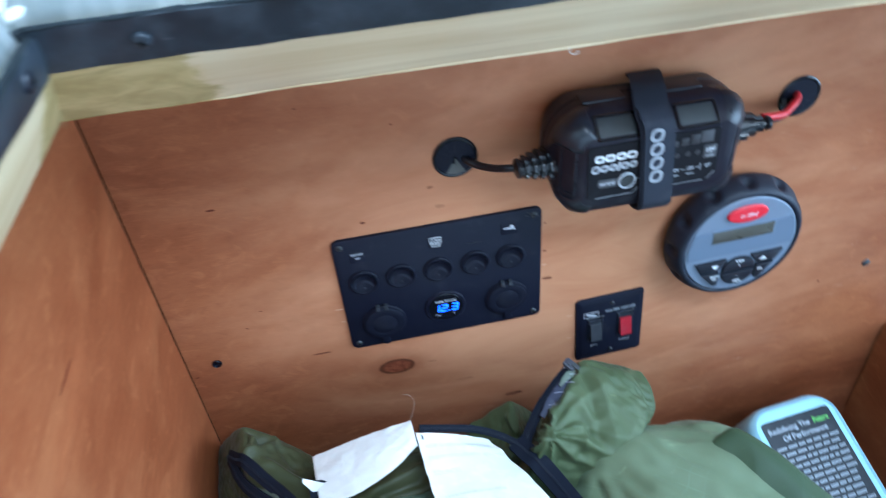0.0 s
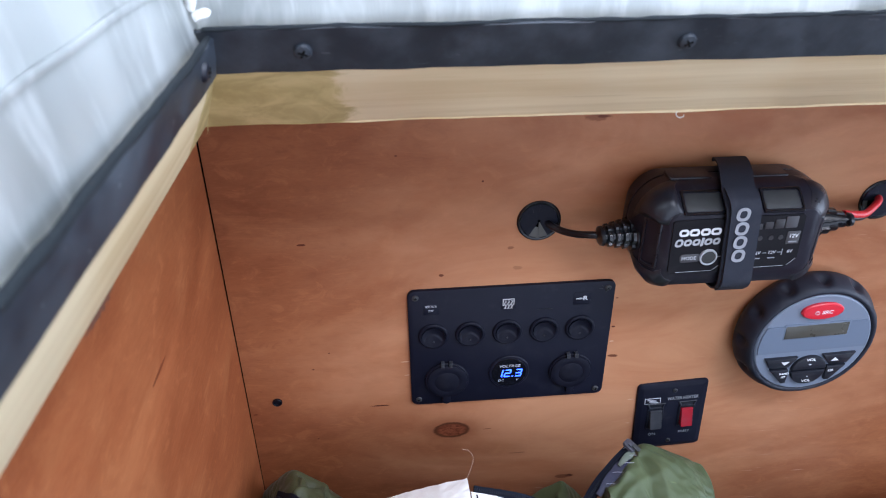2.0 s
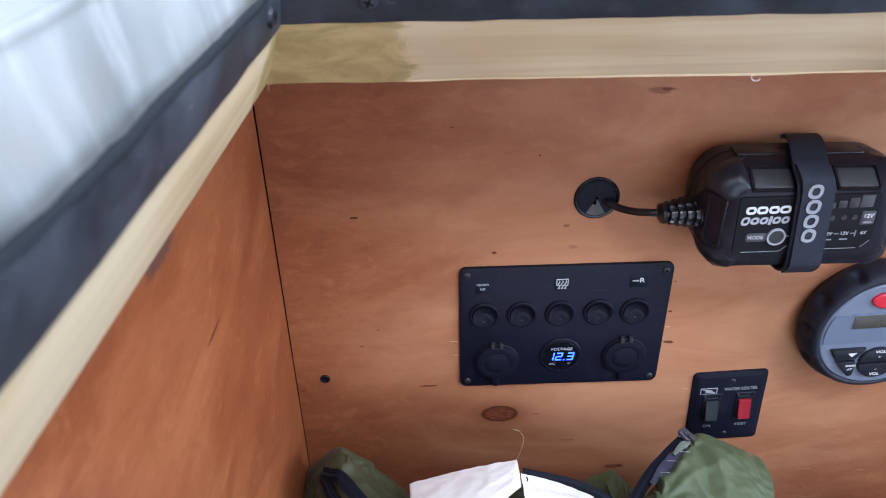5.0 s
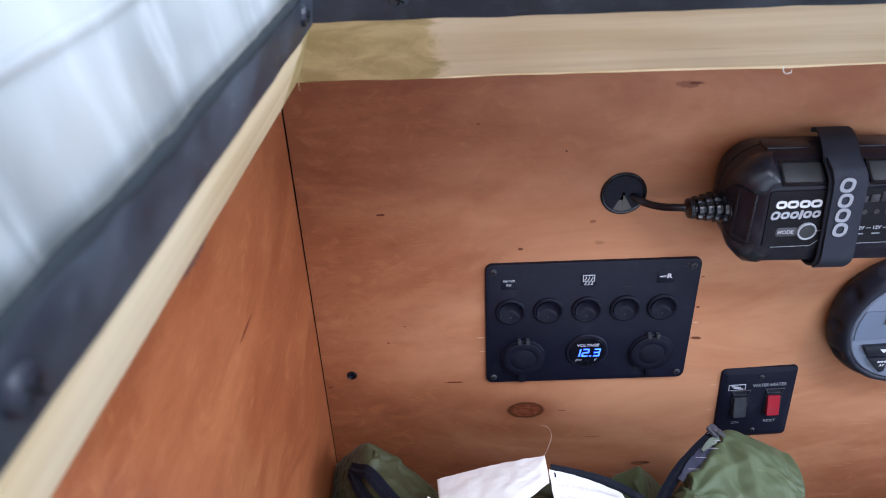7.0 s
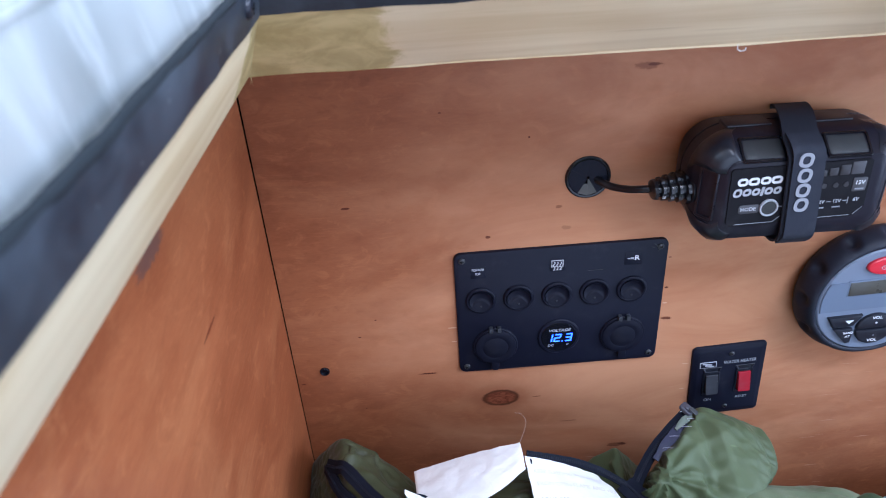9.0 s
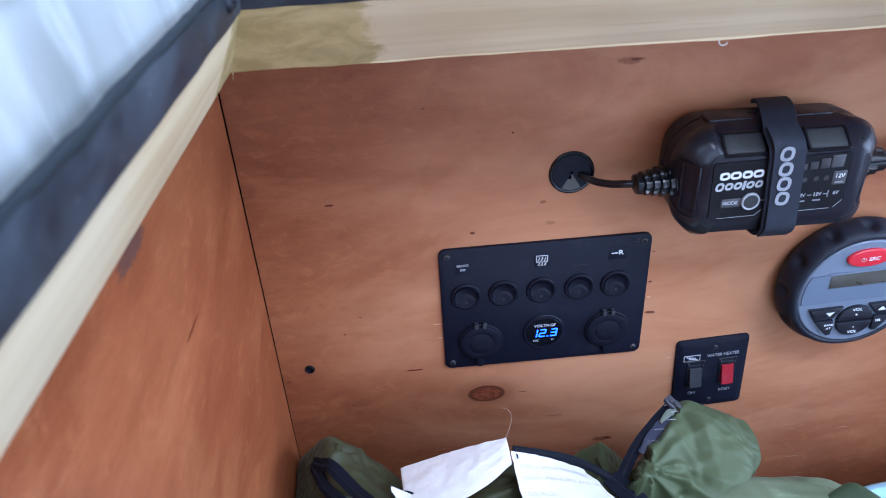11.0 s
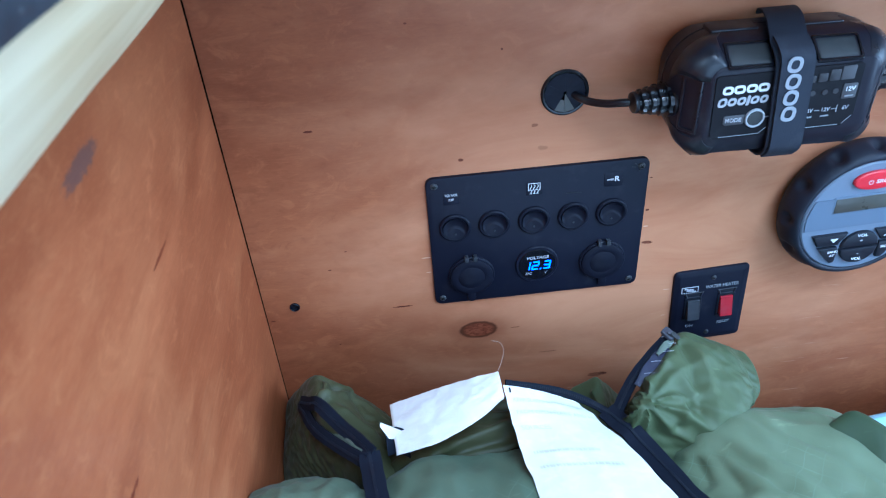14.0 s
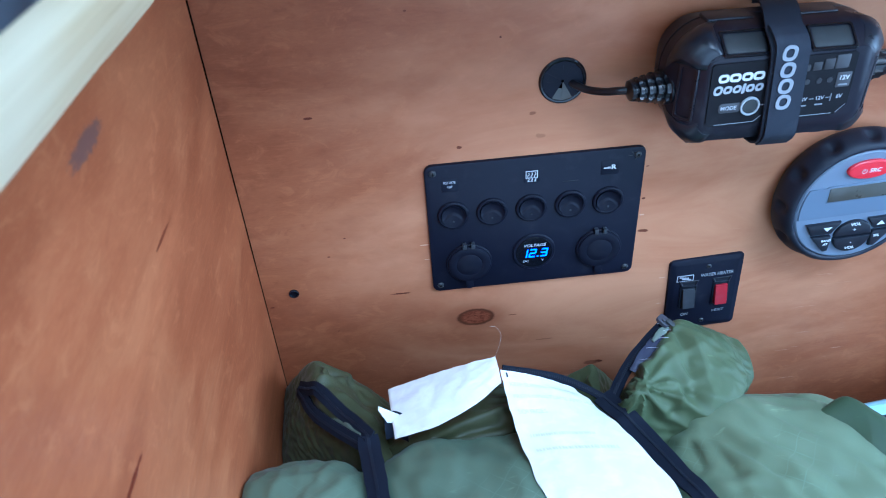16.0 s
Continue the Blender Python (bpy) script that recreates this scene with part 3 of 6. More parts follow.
# ---- the shelter above the locker ----
def cloth(bm, f, nu, nv, thick, normal):
    """Two-sided sheet over f(u, v), u and v from 0 to 1."""
    nrm = Vector(normal) * thick
    top = [[bm.verts.new(f(i / nu, j / nv)) for j in range(nv + 1)] for i in range(nu + 1)]
    bot = [[bm.verts.new(Vector(f(i / nu, j / nv)) - nrm) for j in range(nv + 1)] for i in range(nu + 1)]
    for i in range(nu):
        for j in range(nv):
            bm.faces.new((top[i][j], top[i + 1][j], top[i + 1][j + 1], top[i][j + 1]))
            bm.faces.new((bot[i][j], bot[i][j + 1], bot[i + 1][j + 1], bot[i + 1][j]))
    for i in range(nu):
        bm.faces.new((top[i][0], bot[i][0], bot[i + 1][0], top[i + 1][0]))
        bm.faces.new((top[i][nv], top[i + 1][nv], bot[i + 1][nv], bot[i][nv]))
    for j in range(nv):
        bm.faces.new((top[0][j], top[0][j + 1], bot[0][j + 1], bot[0][j]))
        bm.faces.new((top[nu][j], bot[nu][j], bot[nu][j + 1], top[nu][j + 1]))


def puff(u, h, k):
    """Soft upright folds that grow away from the clamped edge."""
    g = min(1.0, h / 0.12)
    return g * (0.013 * noise.noise(Vector((u * 8.0, h * 1.2, k))) + 0.0055 * noise.noise(Vector((u * 28.0, h * 3.0, k + 3))))


def west_cloth(u, v):
    y, h = -0.150 - 2.1 * u ** 1.4, 1.28 * v ** 1.7
    return (0.0554 - 0.16 * h + skew(y, 0.65) + puff(y, h, 1.0), y, 0.640 + h)


def north_cloth(u, v):
    x, h = 0.050 + 2.2 * u ** 1.4, 1.28 * v ** 1.7
    return (x - 0.16 * h * (1 - u), -0.1495 + 0.06 * h + puff(x, h, 6.0), 0.640 + h)


shelter = thing("fabric_shelter", (0, 0, 0.64), "silver-grey foil-backed fabric walls clamped round the locker rim", "tent", kind="structure")
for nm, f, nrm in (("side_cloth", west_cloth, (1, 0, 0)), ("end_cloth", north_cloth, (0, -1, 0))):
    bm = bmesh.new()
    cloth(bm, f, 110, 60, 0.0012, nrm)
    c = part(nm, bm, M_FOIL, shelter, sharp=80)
    c.matrix_basis = Matrix.Translation((0, 0, -0.64))
bm = bmesh.new()
line = [Vector(west_cloth(0.06 + 0.75 * i / 60, 0.1238)) + Vector((0.0006, 0, 0.0008 * math.sin(i * 0.3))) for i in range(61)]
ribbon(bm, line, [Vector((1, 0, 0.1))] * 61, 0.0026, 0.0005)
part("stitched_seam", bm, M_FOIL, shelter, "pale welded seam").matrix_basis = Matrix.Translation((0, 0, -0.64))


def hem(axis, lo, hi, base):
    """The fabric's rolled edge that peeps out over the strip."""
    line, nrm = [], []
    for i in range(90):
        s = lo + (hi - lo) * i / 89
        lift = 0.0004 + 0.0026 * max(0, noise.noise(Vector((s * 9, axis * 4, 2)))) + 0.0006 * noise.noise(Vector((s * 60, 1, 2)))
        off = 0.0020 * noise.noise(Vector((s * 22, 8, axis)))
        line.append(Vector((s, base - 0.0022 + off, 0.6533 + 0.6 * lift)) if axis == 0 else Vector((base + 0.0010 + off + skew(s, 0.65), s, 0.6490 + lift)))
    bm = bmesh.new()
    tube(bm, line, lambda t: (0.0011 if axis == 0 else 0.0017) + 0.0007 * noise.noise(Vector((t * 60, axis, 3))), 8, 0)
    part("hem", bm, M_HEM, shelter, "dark crumpled fabric hem").matrix_basis = Matrix.Translation((0, 0, -0.64))


hem(0, 0.056, 0.71, -0.1560)
hem(1, -0.95, -0.158, 0.0584)

bm = bmesh.new()
for c, r in (((0.0570, -0.1590, 0.6600), (0.0044, 0.0040, 0.0020)), ((0.0525, -0.1580, 0.6650), (0.0026, 0.0032, 0.0042)), ((0.0535, -0.1570, 0.6740), (0.0036, 0.0032, 0.0024)),
             ((0.0480, -0.1560, 0.6840), (0.0050, 0.0045, 0.0060)), ((0.0500, -0.1540, 0.6930), (0.0060, 0.0045, 0.0050))):
    bmesh.ops.create_icosphere(bm, subdivisions=3, radius=1.0, matrix=Matrix.Translation(c) @ Matrix.Diagonal((*r, 1)))
for v in bm.verts:
    v.co += 0.0018 * noise.noise_vector(v.co * 210)
tagged(new("sealant_bead", finish("sealant_bead", bm, M_SEAL, 80)), "lumpy white sealant bead in the corner of the fabric", "sealant")

# unseen roof added round the top lamp, which shines through its gap
bm = bmesh.new()
for lo, hi in (((-0.7, -2.45), (2.45, -1.35)), ((-0.7, -0.21), (2.45, 0.10)), ((-0.7, -1.35), (0.10, -0.21)), ((1.44, -1.35), (2.45, -0.21))):
    box(bm, (*lo, 1.90), (*hi, 1.93))
structure("ceiling", bm, M_TENT, "unseen pale fabric roof, added with a gap for the top lamp", "ceiling")


def wall_with_hole(name, corner, along, length, z0, z1, h0, h1, hz0, hz1, label):
    """Added, unseen fabric wall, 2 cm thick, with an opening from h0 to h1 along it and from hz0 to hz1 in height."""
    bm = bmesh.new()
    cx, cy = corner
    for a, b, lo, hi in ((0, h0, z0, z1), (h1, length, z0, z1), (h0, h1, z0, hz0), (h0, h1, hz1, z1)):
        if b - a > 0.01 and hi - lo > 0.01:
            p, q = ((cx + a, cy, lo), (cx + b, cy + 0.02, hi)) if along == 0 else ((cx, cy + a, lo), (cx + 0.02, cy + b, hi))
            box(bm, p, q)
    return structure(name, bm, M_TENT, label, "wall")


wall_with_hole("shelter_wall_south", (-0.7, -2.45), 0, 3.15, -0.62, 1.90, 0.45, 2.25, -0.40, 1.50, "unseen pale fabric wall, added with a gap for the front lamp")
wall_with_hole("shelter_wall_east", (2.30, -2.43), 1, 2.50, -0.62, 1.90, 0.95, 2.47, -0.02, 1.58, "unseen pale fabric wall, added with a gap for the side lamp")
wall_with_hole("shelter_wall_west", (-0.72, -2.43), 1, 2.55, -0.62, 1.90, 1.0, 1.0, 0.6, 0.6, "unseen pale fabric wall, added behind the foil lining")
bm = bmesh.new()
box(bm, (-0.7, -2.43, -0.65), (2.45, 0.10, -0.62))
structure("camper_floor", bm, M_FLOOR, "worn dark floor of the camper", "floor")
bm = bmesh.new()
bmesh.ops.create_grid(bm, x_segments=2, y_segments=2, size=400, matrix=Matrix.Translation((0, 0, -1.2)))
structure("ground", bm, M_GROUND, "grassy ground round the camper", "ground")


# ---- cable grommets and small holes ----
def grommet(x, z, open_flaps):
    g = thing("cable_grommet", (x, 0, z), "black plastic cable grommet with bent flaps in the plywood panel", "grommet", "cable grommets")
    bm = bmesh.new()
    lathe(bm, [(0.0142, 0.006), (0.0142, -0.0006), (0.0150, -0.0014), (0.0162, -0.0016), (0.0172, -0.0010), (0.0174, 0.0002)], 48)
    part("flange", bm, M_GLOSS, g)
    # flat dark disc in place of the shaded hole
    bm = bmesh.new()
    lathe(bm, [(0.0146, -0.0003), (0.0, -0.0003)], 40)
    part("hole_shade", bm, M_DARK, g)
    for k in range(12):
        a = radians(30 * k + 15)
        bm = bmesh.new()
        w = 0.00378
        vs = [bm.verts.new(p) for p in ((-w, 0, 0.0143), (w, 0, 0.0143), (0.0003, 0, 0.0012), (-0.0003, 0, 0.0012),
                                        (-w, 0.0006, 0.0143), (w, 0.0006, 0.0143), (0.0003, 0.0006, 0.0012), (-0.0003, 0.0006, 0.0012))]
        for f in ((0, 1, 2, 3), (7, 6, 5, 4), (0, 4, 5, 1), (1, 5, 6, 2), (2, 6, 7, 3), (3, 7, 4, 0)):
            bm.faces.new([vs[i] for i in f])
        # lifted flaps get the paler colour in place of caught light
        lift = open_flaps.get(k, 0)
        part("flap", bm, M_LITFLAP if lift else M_PANEL, g, at=pose(0, -0.0012, 0, 0, math.degrees(a), 0) @ Matrix.Translation((0, 0, 0.0143)) @ pose(0, 0, 0, lift, 0, 0) @ Matrix.Translation((0, 0, -0.0143)), sharp=20)
    return g


grommet(0.2465, 0.4635, {5: 4, 6: 6})
grommet(0.5212, 0.4690, {8: 12})

for x, z in ((0.0255, 0.2925),):
    h = thing("hole_plug", (x, 0, z), "small black screw plug in the plywood panel", "plug")
    bm = bmesh.new()
    lathe(bm, [(0.0043, 0.0005), (0.0043, -0.0010), (0.0036, -0.0016), (0.0031, -0.0012), (0.0028, -0.0002), (0, -0.0002)], 24)
    part("cap", bm, M_GLOSS, h)
h = thing("hole_plug", (0.646, 0, 0.268), "small dark screw head near the end of the panel", "plug")
bm = bmesh.new()
lathe(bm, [(0.0040, 0.0005), (0.0040, -0.0008), (0.0026, -0.0016), (0, -0.0018)], 20)
part("cap", bm, M_SCREW, h)


# ---- switch panel ----
PANEL = (0.2288, 0.0, 0.3440)
PW, PH, PY = 0.1720, 0.1225, -0.0032
panel = thing("switch_panel", pose(*PANEL, 0, -0.4, 0), "black switch panel with five switches, two sockets and a lit voltmeter", "switch panel")
bm = bmesh.new()
plate(bm, PW, PH, 0.0060, 0.0004, PY, 0.0009)
part("face_plate", bm, M_PANEL, panel)
for sx in (-1, 1):
    for sz in (-1, 1):
        screw(panel, sx * (PW / 2 - 0.0065), PY, sz * (PH / 2 - 0.0065), 0.0028, turn=20 * sx + 30 * sz)


def rocker(x, z):
    bm = bmesh.new()
    lathe(bm, [(0.0128, PY + 0.0005), (0.0127, PY - 0.0010), (0.0123, PY - 0.0016), (0.0115, PY - 0.0021), (0.0106, PY - 0.0021), (0.0099, PY - 0.0016), (0.0096, PY + 0.0003)], 44, x, z)
    s = part("rocker_switch", bm, M_KNOB, panel)
    bm = bmesh.new()
    vs = lathe(bm, [(0.0095, PY + 0.0003)] + [(0.0095 * (1 - i / 14), PY - 0.0024) for i in range(15)], 48)
    for v in vs:
        if v.co.y < PY:
            r = math.hypot(v.co.x, v.co.z) / 0.0094
            lid = 1 / (1 + math.exp(-(v.co.z - 0.0010 + 0.9 * abs(v.co.x) ** 2 / 0.0094) / 0.00035))
            v.co.y += 0.0009 * (1 - r * r) + 0.0013 * lid * (1 - r ** 6)
    part("rocker", bm, M_KNOB, s, at=pose(x, 0, z), sharp=50)
    bm = bmesh.new()
    lathe(bm, [(0.0009, PY - 0.0008), (0.0009, PY - 0.0022), (0.0, PY - 0.0024)], 12, x, z - 0.0052)
    part("pilot_lens", bm, M_GREYSW, s)
    return s


for x in (-0.0655, -0.0345, -0.0030, 0.0285, 0.0590):
    rocker(x, 0.0155)


def socket(x, z, droop):
    bm = bmesh.new()
    lathe(bm, [(0.0192, PY + 0.0005), (0.0193, PY - 0.0012), (0.0186, PY - 0.0020), (0.0160, PY - 0.0020)], 44, x, z)
    s = part("socket", bm, M_KNOB, panel)
    bm = bmesh.new()
    lathe(bm, [(0.0174, PY - 0.0010), (0.0178, PY - 0.0022), (0.0174, PY - 0.0032), (0.0160, PY - 0.0038), (0.0112, PY - 0.0041),
               (0.0107, PY - 0.0039), (0.0102, PY - 0.0042), (0.0, PY - 0.0044)], 44)
    plate(bm, 0.0070, 0.0110, 0.0030, PY - 0.0012, PY - 0.0034, 0.0006, 0, -0.0200)
    part("cap", bm, M_KNOB, s, "round black rubber socket cap", at=pose(x, 0, z, 0, droop, 0))
    bm = bmesh.new()
    for dx in (-0.0035, 0.0035):
        box(bm, (x + dx - 0.0016, PY - 0.0050, z + 0.0170), (x + dx + 0.0016, PY - 0.0006, z + 0.0215), 0.0004)
    part("hinge", bm, M_GREYSW, s)
    return s


socket(-0.0545, -0.0335, 2)
socket(0.0545, -0.0315, -2)

VX, VZ = 0.0000, -0.0285
bm = bmesh.new()
lathe(bm, [(0.0178, PY + 0.0005), (0.0179, PY - 0.0008), (0.0172, PY - 0.0015), (0.0158, PY - 0.0016), (0.0152, PY - 0.0014)], 48, VX, VZ)
meter = part("voltmeter", bm, M_PANEL, panel)
bm = bmesh.new()
lathe(bm, [(0.0154, PY - 0.0014), (0.0150, PY - 0.0020), (0.0, PY - 0.0021)], 44, VX, VZ)
part("meter_window", bm, M_GLOSS, meter)
YI = PY - 0.00225


def digit(text, x0, z0, w, h, t):
    """Seven-segment figures, leaning to the right."""
    on = {"1": "bc", "2": "abged", "3": "abgcd"}
    for ch in text:
        bm = bmesh.new()
        if ch == ".":
            box(bm, (x0, YI - 0.0002, z0), (x0 + t, YI, z0 + t))
            step = t * 1.9
        else:
            g = t * 0.25
            seg = {"a": (t * .5, h - t, w - t * .5, h), "d": (t * .5, 0, w - t * .5, t), "g": (t * .5, h / 2 - t / 2, w - t * .5, h / 2 + t / 2),
                   "b": (w - t, h / 2 + g, w, h - g), "c": (w - t, g, w, h / 2 - g), "e": (0, g, t, h / 2 - g), "f": (0, h / 2 + g, t, h - g)}
            for k in on[ch]:
                a, b, c, d = seg[k]
                box(bm, (x0 + a, YI - 0.0002, z0 + b), (x0 + c, YI, z0 + d))
            step = w + t * 0.9
        for v in bm.verts:
            v.co.x += 0.16 * (v.co.z - z0)
        part("digit", bm, M_DIGIT, meter, "blue-white lit figure")
        x0 += step


digit("12.3", VX - 0.0122, VZ - 0.0045, 0.0060, 0.0084, 0.00125)
words("VOLTAGE", 0.0038, M_INKMID, meter, pose(VX, YI, VZ + 0.0075), bold=0.00008, shear=0.2, squash=1.1)
words("DC", 0.0031, M_INKMID, meter, pose(VX - 0.0072, YI, VZ - 0.0083), shear=0.2, squash=1.2)
words("V", 0.0031, M_INKMID, meter, pose(VX + 0.0068, YI, VZ - 0.0083), shear=0.2, squash=1.2)

YP = PY - 0.0002


def sticker(x, z, w, h):
    bm = bmesh.new()
    plate(bm, w, h, 0.0006, PY + 0.0002, YP, 0.0001, x, z, 2)
    return part("label_sticker", bm, M_PANEL, panel, "tiny black symbol sticker")


st = sticker(-0.0670, 0.0430, 0.0125, 0.0115)
words("FRESH WATER", 0.0030, M_INKMID, st, pose(-0.0670, YP, 0.0455), squash=0.50, bold=0.00006)
words("PUMP", 0.0030, M_INKMID, st, pose(-0.0670, YP, 0.0415), squash=0.55, bold=0.00006)
st = sticker(-0.0030, 0.0445, 0.0125, 0.0115)


def stroke(pts, r, mat, parent, name="symbol_line"):
    bm = bmesh.new()
    tube(bm, pts, r, 6, 4)
    ob = part(name, bm, mat, parent)
    return ob


fx, fz = -0.0030, 0.0452
bm = bmesh.new()
for a, b in (((-0.0048, 0.0010), (-0.0042, 0.0040)), ((-0.0048, 0.0034), (0.0048, 0.0040)), ((0.0042, -0.0022), (0.0048, 0.0040)), ((-0.0048, -0.0022), (-0.0042, 0.0016)),
             ((-0.0048, -0.0024), (-0.0034, -0.0018)), ((0.0034, -0.0024), (0.0048, -0.0018)), ((-0.0020, -0.0024), (-0.0008, -0.0018)), ((0.0008, -0.0024), (0.0020, -0.0018))):
    box(bm, (fx + a[0], YP - 0.0002, fz + a[1]), (fx + b[0], YP, fz + b[1]))
part("symbol_frame", bm, M_INK, st)
for dx in (-0.0026, 0.0, 0.0026):
    stroke([(fx + dx + 0.0007 * math.sin(q * 1.9), YP, fz + 0.0024 - q * 0.0014) for q in range(6)], 0.00032, M_INK, st)
    bm = bmesh.new()
    for s in (-1, 1):
        box(bm, (-0.0011, -0.0002, -0.0002), (0.0, 0, 0.00025), m=pose(fx + dx, YP, fz - 0.0049, 0, -40 if s > 0 else 220, 0))
    part("symbol_arrow", bm, M_INK, st)
st = sticker(0.0585, 0.0455, 0.0145, 0.0125)
words("R", 0.0058, M_INK, st, pose(0.0612, YP, 0.0455), bold=0.00018, squash=1.15)
bm = bmesh.new()
box(bm, (0.0535, YP - 0.0002, 0.0449), (0.0588, YP, 0.0457))
box(bm, (0.0562, YP - 0.0002, 0.0446), (0.0588, YP, 0.0462))
part("symbol_lamp", bm, M_INK, st)
for x, z, w, turn in ((0.0760, 0.0560, 0.0050, 40), (0.0790, 0.0525, 0.0045, -60), (0.0735, 0.0545, 0.0030, 10)):
    bar(panel, M_PAD, x, z, w, 0.0005, YP, "scuff_mark", turn)
bar(panel, M_PAD, 0.0280, 0.0370, 0.0125, 0.0003, YP, "scribed_line")


# ---- water heater switch ----
WX, WZ, WW, WH = 0.3845, 0.2490, 0.0660, 0.0820
heater = thing("heater_switch", pose(WX, 0, WZ, 0, -3.0, 0), "black two-rocker water heater switch plate with a red reset rocker", "wall switch")
bm = bmesh.new()
rings = []
for y, d in ((0.0004, 0), (-0.0012, 0), (-0.0022, 0.0006), (-0.0032, 0.0042), (-0.0035, 0.0052)):
    rings.append([(x, y, z) for x, z in rrect(WW - 2 * d, WH - 2 * d, max(0.0045 - 0.5 * d, 0.0008), 5)])
loft(bm, rings)
part("cover_plate", bm, M_PANEL, heater)
HY = -0.0035
for x, mat, nm, lab in ((-0.0145, M_GREYSW, "rocker", "dark grey rocker"), (0.0150, M_RED, "rocker", "red reset rocker")):
    bm = bmesh.new()
    rings = [[(px, y, pz) for px, pz in rrect(w, h, 0.0008, 3, x, -0.0005)] for y, w, h in ((HY + 0.001, 0.0155, 0.0255), (HY - 0.0012, 0.0150, 0.0250), (HY - 0.0012, 0.0126, 0.0222), (HY + 0.0004, 0.0124, 0.0220))]
    loft(bm, rings, False)
    fr = part("rocker_frame", bm, M_BLACK, heater)
    bm = bmesh.new()
    vs = loft(bm, [[(px, y, pz) for px, pz in rrect(w, h, 0.0007, 3)] for y, w, h in ((0.001, 0.0112, 0.0205), (-0.0034, 0.0110, 0.0200), (-0.0040, 0.0104, 0.0194))])
    for v in vs:
        if v.co.y < 0:
            v.co.y += 0.13 * v.co.z + (0.0006 if v.co.z > 0 else 0)
    part(nm, bm, mat, fr, lab, at=pose(x, HY, -0.0005))
    bm = bmesh.new()
    hood = [(-0.0088, 0.0178), (-0.0066, 0.0125), (0.0066, 0.0125), (0.0088, 0.0178)]
    loft(bm, [[(x + px * k, y, 0.0152 + (pz - 0.0152) * k) for px, pz in hood] for y, k in ((HY + 0.0006, 1.0), (HY - 0.0007, 1.0), (HY - 0.0011, 0.9), (HY - 0.0002, 0.74))])
    part("rocker_hood", bm, M_BLACK, heater)
words("WATER HEATER", 0.0050, M_INKDIM, heater, pose(0.0100, HY, 0.0220), squash=0.80, bold=0.00010)
words("ON", 0.0046, M_INKDIM, heater, pose(-0.0155, HY, -0.0215))
words("RESET", 0.0042, M_INKDIM, heater, pose(0.0155, HY, -0.0215))
bar(heater, M_INKMID, -0.0185, 0.0215, 0.0150, 0.0066, HY, "emblem_frame")
bar(heater, M_PANEL, -0.0185, 0.0215, 0.0134, 0.0050, HY - 0.0003, "emblem_field")
bar(heater, M_INKMID, -0.0195, 0.0225, 0.0085, 0.0012, HY - 0.0006, "emblem_stroke", 12)
bar(heater, M_INKMID, -0.0175, 0.0205, 0.0085, 0.0012, HY - 0.0006, "emblem_stroke", 12)
for z in (0.0320, -0.0315):
    screw(heater, 0.0015, HY, z, 0.0022, turn=z * 900)


# ---- round marine radio ----
RX, RZ = 0.4834, 0.3482
radio = thing("marine_radio", pose(RX, 0, RZ, 0, -2.5, 0) @ Matrix.Diagonal((1.03, 1.125, 1.03, 1)), "round black marine radio with blue-grey face, red button and blank display", "radio")


def scallop(a, r, y):
    """Finger hollows round the outer ring."""
    if not -0.0235 < y < -0.004:
        return 0
    k = max(0.0, math.cos(a * 12 + 0.5))
    bell = math.exp(-((y + 0.0155) / 0.0042) ** 2)
    return -0.0056 * k ** 2.0 * bell


bm = bmesh.new()
lathe(bm, [(0.0530, 0.0004), (0.0545, -0.0020), (0.0566, -0.0042), (0.0580, -0.0065), (0.0587, -0.0090), (0.0586, -0.0115), (0.0581, -0.0140), (0.0573, -0.0165), (0.0563, -0.0190), (0.0552, -0.0212),
           (0.0538, -0.0232), (0.0522, -0.0246), (0.0508, -0.0251), (0.0494, -0.0248), (0.0486, -0.0232)], 192, 0, 0, scallop)
part("grip_ring", bm, M_RUBBER, radio, "scalloped black rubber ring", sharp=60)
bm = bmesh.new()
lathe(bm, [(0.0488, -0.0200), (0.0487, -0.0232), (0.0480, -0.0244), (0.0472, -0.0249), (0.0, -0.0249)], 96)
face = part("face", bm, M_BLUEGREY, radio, "blue-grey plastic face")
FY = -0.0249
bm = bmesh.new()
R2 = 0.0464
top = [(R2 * math.cos(a), R2 * math.sin(a)) for a in [math.asin(0.0205 / R2) + (math.asin(-0.0065 / R2) - math.asin(0.0205 / R2)) * i / 10 for i in range(11)]]
out = top + [(-x, z) for x, z in reversed(top)]
loft(bm, [[(x, FY + 0.0004, z) for x, z in out], [(x, FY - 0.0006, z) for x, z in out], [(x * 0.99, FY - 0.0009, z) for x, z in out]])
part("display_band", bm, M_BLUEGREY2, face)
bm = bmesh.new()
plate(bm, 0.0552, 0.0148, 0.0008, FY, FY - 0.0010, 0.0003, -0.0004, 0.0143)
part("display_bezel", bm, M_BLUEGREY2, face)
bm = bmesh.new()
plate(bm, 0.0524, 0.0122, 0.0004, FY, FY - 0.0014, 0.0002, -0.0004, 0.0143)
part("display", bm, M_LCD, face, "blank olive-grey display")
bm = bmesh.new()
loft(bm, [[(rx * math.cos(a), y, 0.0340 + rz * math.sin(a)) for a in [2 * math.pi * i / 48 for i in range(48)]]
          for y, rx, rz in ((FY + 0.0005, 0.0172, 0.0078), (FY - 0.0016, 0.0172, 0.0078), (FY - 0.0024, 0.0162, 0.0070), (FY - 0.0026, 0.0140, 0.0055))])
